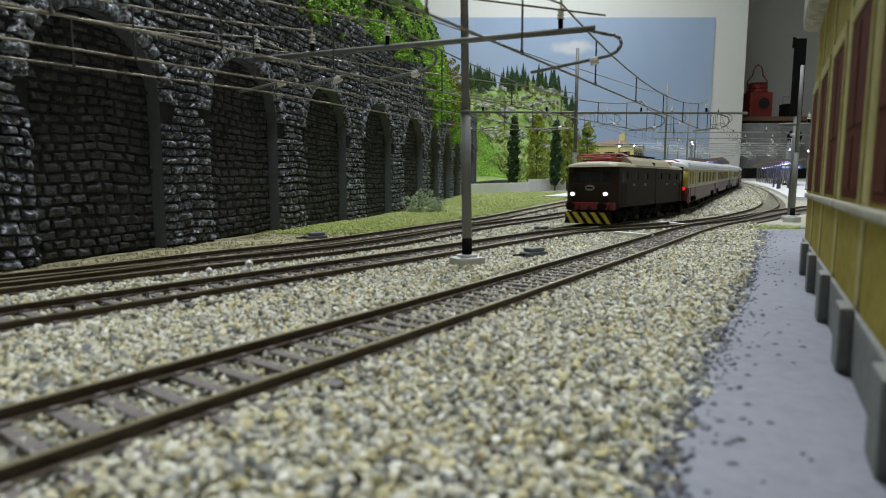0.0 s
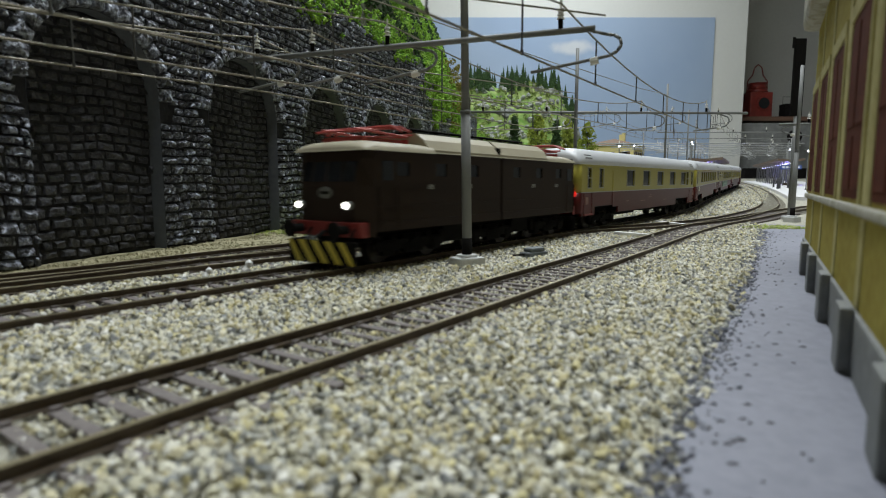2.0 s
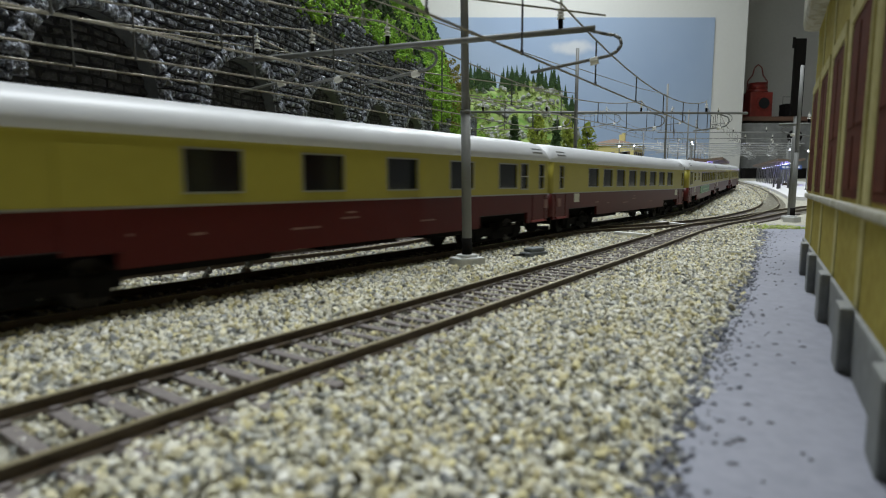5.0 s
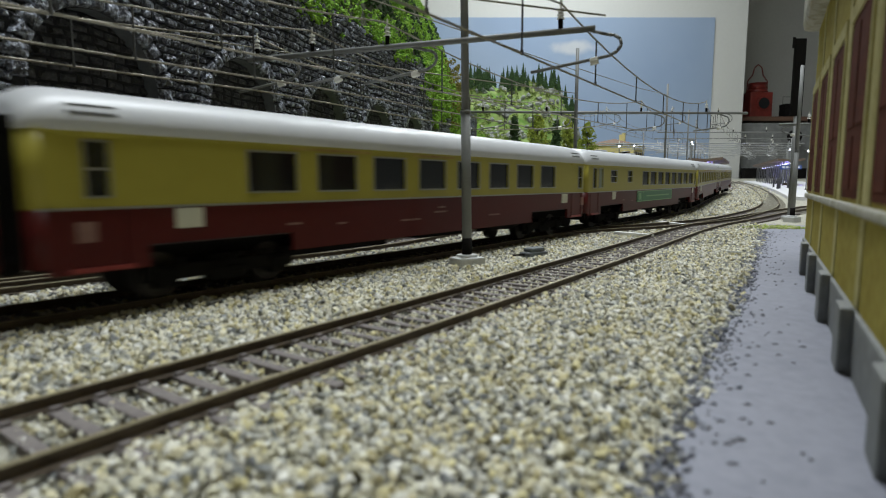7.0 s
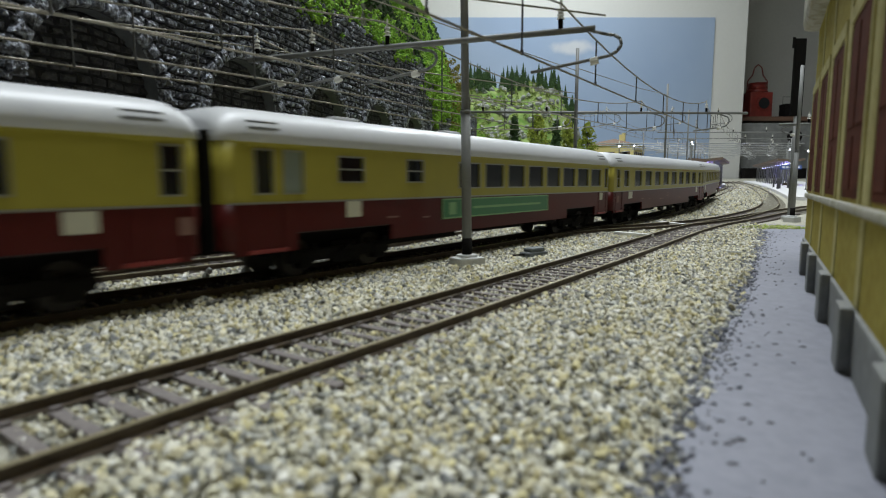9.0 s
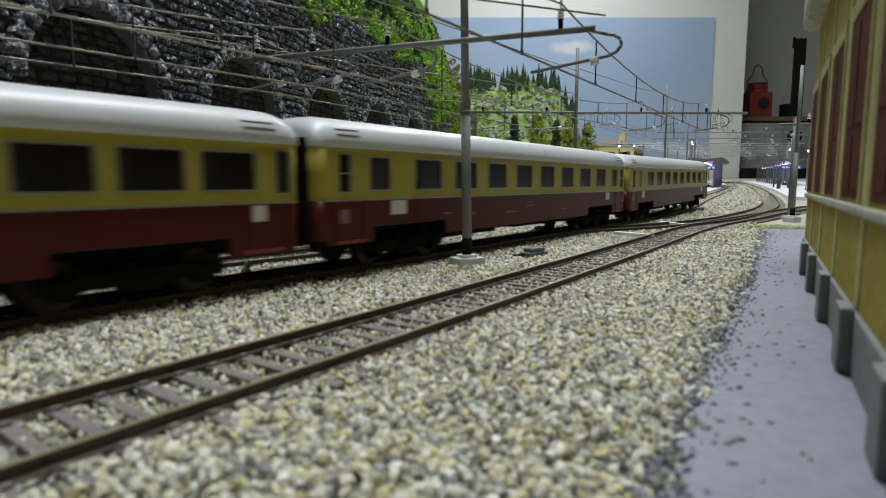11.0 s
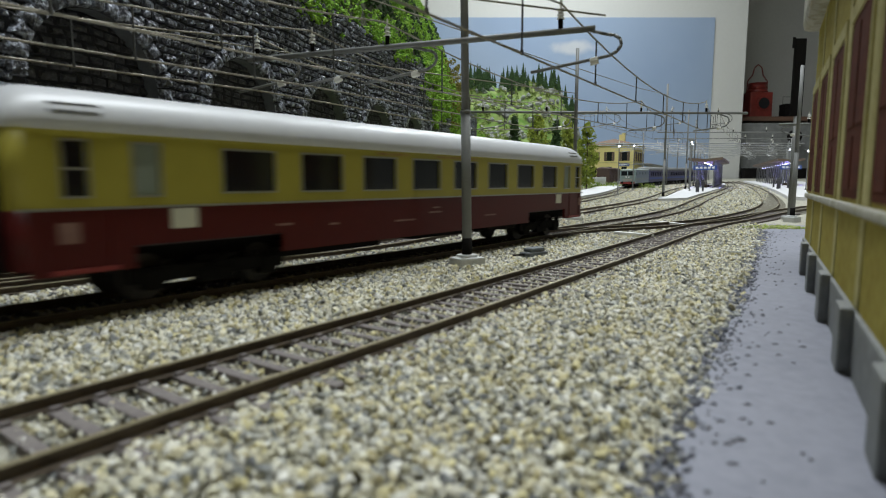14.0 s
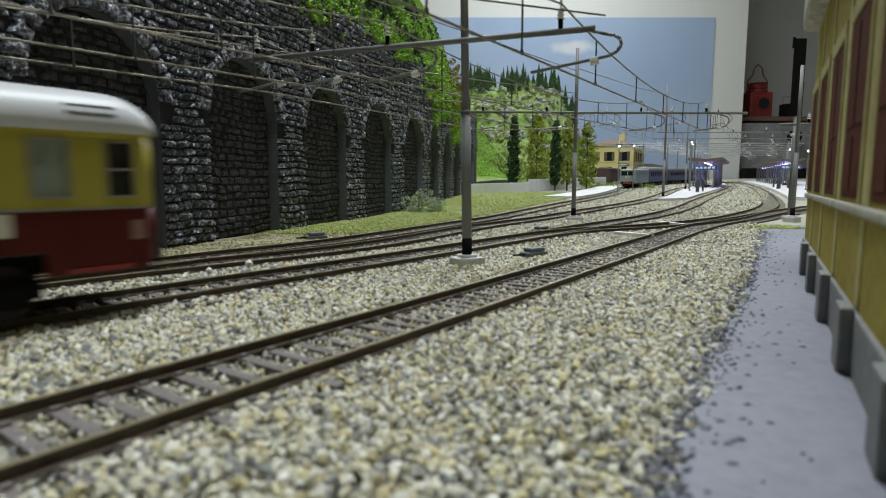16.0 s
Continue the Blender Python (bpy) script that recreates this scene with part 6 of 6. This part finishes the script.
def simple_vehicle(name, label, cat, L, side_mat, roof_mat, low_mat, front, m):
    """A parked coach or engine seen small and far: body with window openings, roof, bogies."""
    th = thing(name, label, cat, "parked train", m=m)
    holes = [(7, 14, 25, 32), (44, 52, 27, 32), (76, 84, 27, 32), (108, 116, 27, 32), (146, 153, 25, 32)] if front else [(18 + k * 20, 30 + k * 20, 23, 32) for k in range(int((L - 36) // 20) + 1)]
    for side in (-1, 1):
        y0, y1 = sorted((side * 16.3, side * 15.1))
        body = part("body_side", panel_with_holes(bmesh.new(), y0, y1, 1, L - 1, 9, 36, holes), side_mat, th)
        for h in holes:
            gy = sorted((side * 15.6, side * 15.3))
            part("pane", boxes((h[0], h[1], gy[0], gy[1], h[2], h[3])), M_GLASS, body)
        ya, yb = sorted((side * 16.3, side * 16.6))
        part("body_stripe", boxes((1, L - 1, ya, yb, 15.5, 19.5)), low_mat, body)
    for x0, x1 in ((0.5, 2.0), (L - 2.0, L - 0.5)):
        part("end_wall", boxes((x0, x1, -16.2, 16.2, 9, 38), bevel=0.5), side_mat, th)
    part("roof", roof_mesh(L, 16.6, 35.8, 39.5 if front else 44.5), roof_mat, th, "", True)
    part("underframe", boxes((2, L - 2, -10, 10, 6, 12), (L * 0.35, L * 0.65, -13, 13, 4, 10)), M_BLACK, th)
    for x in (34, L - 34):
        bogie(th, x)
    if front:
        for y0, y1 in ((-13, -1), (1, 13)):
            part("windscreen", boxes((0.1, 0.6, y0, y1, 25.5, 34.5)), M_GLASS, th)
            part("headlamp", boxes((0.0, 0.6, y0 + (9 if y0 < 0 else 0.5), y0 + (11.5 if y0 < 0 else 3), 21, 23.5), bevel=0.2), M_WHITEP, th)
        part("front_band", boxes((0.0, 0.5, -15, 15, 19.2, 20.2), (0.0, 0.5, -15, 15, 24, 25)), M_PALE, th, "pale front band")
        part("front_grille", boxes((0.0, 0.5, -9, 9, 14.5, 18.4)), M_GASKET, th)
        part("buffer_beam", boxes((-0.4, 0.6, -15, 15, 8, 12.5)), M_LOCORED, th, "dull red buffer beam")
        for y in (-10, 10):
            bm = bmesh.new()
            rod(bm, (0, y, 11), (-5, y, 11), 2.0, 12)
            part("buffer", bm, M_BLACK, th)
        bm = bmesh.new()
        bar(bm, [(14, -8, 47), (40, -8, 49), (14, 8, 47), (40, 8, 49)], 0.6)
        part("pantograph", bm, M_STEEL, th)
    return th


def on_path(path, s, a, b):
    p, q = path.at(s + a), path.at(s + b)
    d = (q - p) / np.hypot(*(q - p))
    o = p - d * a
    z0, z1 = rise(p[1]), rise(q[1])
    pt = math.atan2(z1 - z0, b - a)
    return pose(o[0] * MM, o[1] * MM, (z0 - math.tan(pt) * a + 0.82) * MM, 0, -math.degrees(pt), math.degrees(math.atan2(d[1], d[0])))


def parked_train():
    s = s_for(BACK, 1225)
    simple_vehicle("parked_locomotive", "pale teal electric locomotive parked in the station", "locomotive", 160, M_LOCO2, M_PALE, M_PALE, True, on_path(BACK, s, 34, 126))
    for k in range(3):
        simple_vehicle("parked_coach", "violet-blue coach parked behind the teal locomotive", "coach", 230, M_VIOLET, M_STEEL, M_SIGNBLUE, False, on_path(BACK, s + 166 + 236 * k, 34, 196))
    th = thing("goods_wagon", "dark brown boxed goods wagon on a rear siding", "wagon", m=pose(404 * MM, 1470 * MM, (rise(1470) - 2.4) * MM, 0, 0, 60))
    part("body", boxes((0, 120, -16, 16, 10, 42), bevel=1), M_WAGON, th)
    part("roof", roof_mesh(120, 17, 41.5, 48), M_WAGON, th, "", True)
    part("slats", boxes(*[(4 + k * 11.2, 5.4 + k * 11.2, -16.8, 16.8, 11, 41) for k in range(11)]), M_WAGON, th)
    bogie(th, 22, 8)
    bogie(th, 98, 8)


def glow_lamp(m, watts):
    """The bluish light that a canopy's tube lamps throw on its columns."""
    data = bpy.data.lights.new("canopy_light", "POINT")
    data.energy, data.shadow_soft_size, data.color = watts, 0.008, (0.32, 0.30, 1.0)
    new("canopy_light", data).matrix_basis = m


def island_canopy(x, y, ang, L, W, h, label):
    m = pose(x * MM, y * MM, (rise(y) + 2.0) * MM, 0, 0, ang)
    th = thing("platform_canopy", label, "canopy", "platform canopies", m=m)
    bm = bmesh.new()
    prof = [(-W / 2, h + 9), (-W / 2, h + 4), (0, h), (W / 2, h + 4), (W / 2, h + 9), (0, h + 6)]
    r0 = [bm.verts.new((0, a * MM, b * MM)) for a, b in prof]
    r1 = [bm.verts.new((L * MM, a * MM, b * MM)) for a, b in prof]
    for i in range(6):
        bm.faces.new((r0[i], r0[(i + 1) % 6], r1[(i + 1) % 6], r1[i]))
    bm.faces.new(r0[::-1])
    bm.faces.new(r1)
    bmesh.ops.recalc_face_normals(bm, faces=bm.faces)
    part("canopy_roof", bm, M_SHUT, th, "dark butterfly roof")
    n = int(L // 38) + 1
    for k in range(n):
        xx = 6 + k * (L - 12) / max(1, n - 1)
        for y in (-W * 0.26, W * 0.26):
            bm = bmesh.new()
            rod(bm, (xx, y, 0), (xx, y, h + 2), 1.3, 8)
            part("column", bm, M_STEEL, th)
        glow_lamp(m @ pose(xx * MM, 0, (h - 6) * MM), 0.05) if k in (1, 3) else None
        bm = bmesh.new()
        box(bm, xx - 5, xx + 5, -1.2, 1.2, h - 3, h - 1.4)
        part("tube_lamp", bm, M_LEDV if k % 2 else M_LED, th, "glowing bluish tube lamp")
    for k in range(2):
        part("bench", boxes((30 + 50 * k, 55 + 50 * k, -4, 4, 5, 6.5), (32 + 50 * k, 34 + 50 * k, -3, 3, 0, 5), (51 + 50 * k, 53 + 50 * k, -3, 3, 0, 5)), M_SHUT, th)
    sign = part("name_board", boxes((4, 6, -22, 22, h - 16, h - 7)), M_SIGNBLUE, th, "blue name board with white bars")
    for k in range(5):
        part("letter_bar", boxes((3.6, 4.0, -18 + 7.5 * k, -13 + 7.5 * k, h - 13.5, h - 9.5)), M_WHITEP, sign)


def lamp_post(x, y, h, label="slim grey platform lamp post with a lit head"):
    th = thing("lamp_post", label, "lamp post", "platform lamps", m=pose(x * MM, y * MM, (rise(y) + 2.0) * MM))
    bm = bmesh.new()
    rod(bm, (0, 0, 0), (0, 0, h), 0.9, 8, 0.6)
    rod(bm, (0, 0, 0), (0, 0, 3), 2.2, 8, 1.2)
    part("post", bm, M_STEEL, th)
    bm = bmesh.new()
    box(bm, -5, 5, -1.6, 1.6, h, h + 2.2, bevel=0.5)
    part("lamp_head", bm, M_STEEL, th)
    bm = bmesh.new()
    ball(bm, (0, 0, h - 1.2), 1.5, 2)
    part("bulb", bm, M_LED, th, "glowing white bulb")


def figure(x, y, tilt, label="small dark painted standing figure on the platform"):
    bm = bmesh.new()
    for s in (-1, 1):
        rod(bm, (s * 1.3, 0, 0), (s * 1.0, 0, 9), 1.1, 8, 1.4)
    rod(bm, (0, 0, 8.6), (0, 0, 16), 2.3, 10, 2.9)
    for s in (-1, 1):
        rod(bm, (s * 3.0, 0, 15.4), (s * 3.7, 1.2, 9), 0.9, 6, 0.7)
    ball(bm, (0, 0, 18.4), 1.8, 2)
    ob = single("figurine", bm, M_FIGURE, label, "figurine", "platform figurines")
    ob.matrix_basis = pose(x * MM, y * MM, (rise(y) + 2.0) * MM, 0, 0, tilt)
    return ob


def station_things():
    parked_train()
    island_canopy(530, 1180, 61.5, 300, 64, 52, "dark canopy on blue columns with glowing lamps")
    island_canopy(806, 1350, 67.3, 560, 54, 54, "long canopy on blue columns over the outer platform")
    for x, y, h in ((425, 1000, 84), (470, 1110, 92), (520, 1220, 90), (250, 830, 70), (330, 1010, 78), (700, 1180, 78), (650, 1040, 70)):
        lamp_post(x, y, h)
    for x, y, t in ((418, 955, 20), (432, 965, 80), (408, 930, 140), (640, 1110, 10), (655, 1130, 90), (700, 1230, 30), (690, 1160, 200)):
        figure(x, y, t)


station_things()


# ---- shelf at the end of the room ----
def shelf_corner():
    bm = bmesh.new()
    box(bm, 1.5, 2.6, 3.14, 3.6, 0.355, 0.378, mm=False)
    single("shelf", bm, M_SHELFW, "brown wooden wall shelf with a lantern on it", "shelf")
    th = thing("lantern", "red enamelled railway lantern with a wire handle", "lantern", m=pose(1.735, 3.27, 0.378))
    part("body", boxes((-62, 62, -55, 55, 0, 140), bevel=8), M_LANTERN, th)
    bm = bmesh.new()
    rod(bm, (0, 0, 140), (0, 0, 160), 60, 20, 46)
    rod(bm, (0, 0, 160), (0, 0, 186), 46, 20, 44)
    rod(bm, (0, 0, 186), (0, 0, 193), 50, 20, 46)
    part("chimney_cap", bm, M_LANTERN, th, "red round chimney cap", True)
    bm = bmesh.new()
    rod(bm, (8, -55, 78), (8, -66, 78), 34, 24)
    part("lens_ring", bm, M_LANTERN, th)
    bm = bmesh.new()
    rod(bm, (8, -66, 78), (8, -68, 78), 29, 24)
    part("lens", bm, M_GLASS, th, "dark round lens")
    bm = bmesh.new()
    pts = [(-56, 0, 138), (-54, 0, 205), (-30, 0, 235), (-20, 0, 278), (0, 0, 294), (20, 0, 278), (30, 0, 235), (54, 0, 205), (56, 0, 138)]
    bar(bm, pts, 3.2, 8)
    part("handle", bm, M_LANTERN, th, "red wire handle", True)
    th = thing("hand_lamp", "small black hand lamp with a wire bail", "lamp", m=pose(1.90, 3.25, 0.378))
    part("body", boxes((-32, 32, -30, 30, 0, 78), bevel=4), M_BLACK, th)
    bm = bmesh.new()
    bar(bm, [(-30, 0, 78), (-30, 0, 118), (30, 0, 118), (30, 0, 78)], 2.5, 8)
    part("bail", bm, M_GASKET, th)
    bm = bmesh.new()
    box(bm, 1.53, 2.7, 3.06, 3.2, 0.10, 0.335, mm=False)
    single("wall_trunking", bm, M_TRUNK, "pale grey wall trunking under the shelf", "trunking")
    bm = bmesh.new()
    rod(bm, (1800, 3015, 262), (1800, 2990, 262), 32, 24)
    single("round_gauge", bm, M_BLACK, "dark round gauge mounted under the shelf", "gauge")
    bm = bmesh.new()
    box(bm, 1.535, 2.9, 2.96, 3.0, 0.03, 0.10, mm=False)
    ban = single("banner", bm, M_BLACK, "black banner with white lettering at the layout end", "banner")
    cu = bpy.data.curves.new("lettering", "FONT")
    cu.body, cu.size, cu.extrude = "SI", 0.068, 0.001
    ob = new("lettering", cu)
    ob.data.materials.append(M_WHITEP)
    ob.parent = ban
    ob.matrix_basis = pose(1.735, 2.957, 0.038, 90, 0, 0)


shelf_corner()


# ---- small things on the track bed ----
def point_motor(x, y, ang):
    th = thing("point_motor", "dark grey point motor box beside the turnout", "point motor", "point motors", m=pose(x * MM, y * MM, (rise(y) - 1.2) * MM, 0, 0, ang))
    bm = bmesh.new()
    box(bm, -5.4, 5.4, -2.6, 2.6, 0, 1.7, bevel=0.4)
    part("base", bm, M_MOTOR, th)
    bm = bmesh.new()
    box(bm, -3.8, 4.4, -2.2, 2.2, 1.7, 3.4, bevel=0.8)
    part("cover", bm, M_MOTOR, th)
    bm = bmesh.new()
    rod(bm, (-5.4, 0, 1.0), (-9.5, 2, 0.8), 0.4, 6)
    part("throw_rod", bm, M_BLACK, th)
    return th


M_MOTOR = mat("motor_grey", (0.12, 0.135, 0.14), (0.08, 0.09, 0.095), 0.5, grain=400, stain=60, bump=0.1)


def track_clutter():
    point_motor(35, 221, 40)
    point_motor(-64, 289, 35)
    point_motor(56, 329, 40)
    for (x0, y0), (x1, y1) in (((95, 317), (109, 299)), ((150, 405), (158, 378))):
        bm = bmesh.new()
        L = math.hypot(x1 - x0, y1 - y0)
        box(bm, 0, L, -1.6, 1.6, 0, 1.7, bevel=0.3)
        ob = single("cable_cover", bm, M_WHITEP, "white plastic cable cover in the ballast", "cable cover", "cable covers")
        ob.matrix_basis = pose(x0 * MM, y0 * MM, (rise(y0) - 1.4) * MM, 0, 0, math.degrees(math.atan2(y1 - y0, x1 - x0)))
    for x, y, tall in ((-69, 166, 1), (-60, 174, 1.25)):
        bm = bmesh.new()
        ball(bm, (0, 0, 1.2 * tall), 1.7 * tall, 1, (0.8, 0.8, 1.2))
        ball(bm, (0.8, 0.6, 3.4 * tall), 1.1 * tall, 1)
        ob = single("white_stone", bm, M_WHITEP, "small white plaster stone between the rails", "stone", "white stones")
        ob.matrix_basis = pose(x * MM, y * MM, -0.002)
    bm = bmesh.new()
    box(bm, 0, 5, -0.5, 0.5, 0, 0.6)
    ob = single("white_chip", bm, M_WHITEP, "white plastic chip lying on the ballast", "chip")
    ob.matrix_basis = pose(0.112, 0.226, -0.0004, 0, 0, -20)
    # grass patch at the platform's end
    rng = np.random.default_rng(41)
    p = np.c_[rng.normal(212, 7, 900), rng.normal(363, 6, 900)]
    ob = lumps("grass_patch", np.c_[p, np.full(900, -1.0)], rng.uniform(0.4, 1.1, 900), octa(), M_GRASS, rng, 0.4, 0.4)
    tagged(ob, "bright yellow-green grass patch at the platform end", "grass", kind="stuff")


track_clutter()


# ---- what moves ----
# place of the locomotive's front along the running line, by the second
RUN_T = [0, 0.5, 1, 1.5, 2, 2.5, 3, 4, 6.5, 7, 7.5, 8, 9, 11.5, 12, 12.5, 13, 13.5, 14, 14.5, 15, 15.5, 16]
RUN_S = [710, 646, 588, 539, 491, 442, 396, 303.5, 39, -16, -72, -127, -235.5, -522.5, -578, -630, -683, -737, -793, -851.5, -908, -963, -1019.5]


def ride(s, a, b):
    """The pose of a vehicle whose front is at s and whose pivots lie a and b behind it."""
    p, q = RUN.at(s + a), RUN.at(s + b)
    za, zb = rise(p[1]), rise(q[1])
    d = (q - p) / np.hypot(*(q - p))
    o = p - d * a
    pitch = math.atan2(zb - za, b - a)
    z = za - math.tan(pitch) * a + 0.82
    return pose(o[0] * MM, o[1] * MM, z * MM, 0, -math.degrees(pitch), math.degrees(math.atan2(d[1], d[0])))


def motions():
    times = [k * 0.25 for k in range(65)]
    line = lambda t: float(np.interp(t, RUN_T, RUN_S))
    walk(LOCO, [(t, ride(line(t), 28, 130)) for t in times])
    for k, c in enumerate(COACHES):
        walk(c, [(t, ride(line(t) + 165 + 258 * k, 42, 210)) for t in times])
    # every axle rolls without slipping
    turns = [k * 0.0625 for k in range(257)]
    for axle, x, r in ROLLING:
        walk(axle, [(t, pose(x * MM, 0, r * MM, 0, -math.degrees((line(0) - line(t)) / r), 0)) for t in turns])


motions()
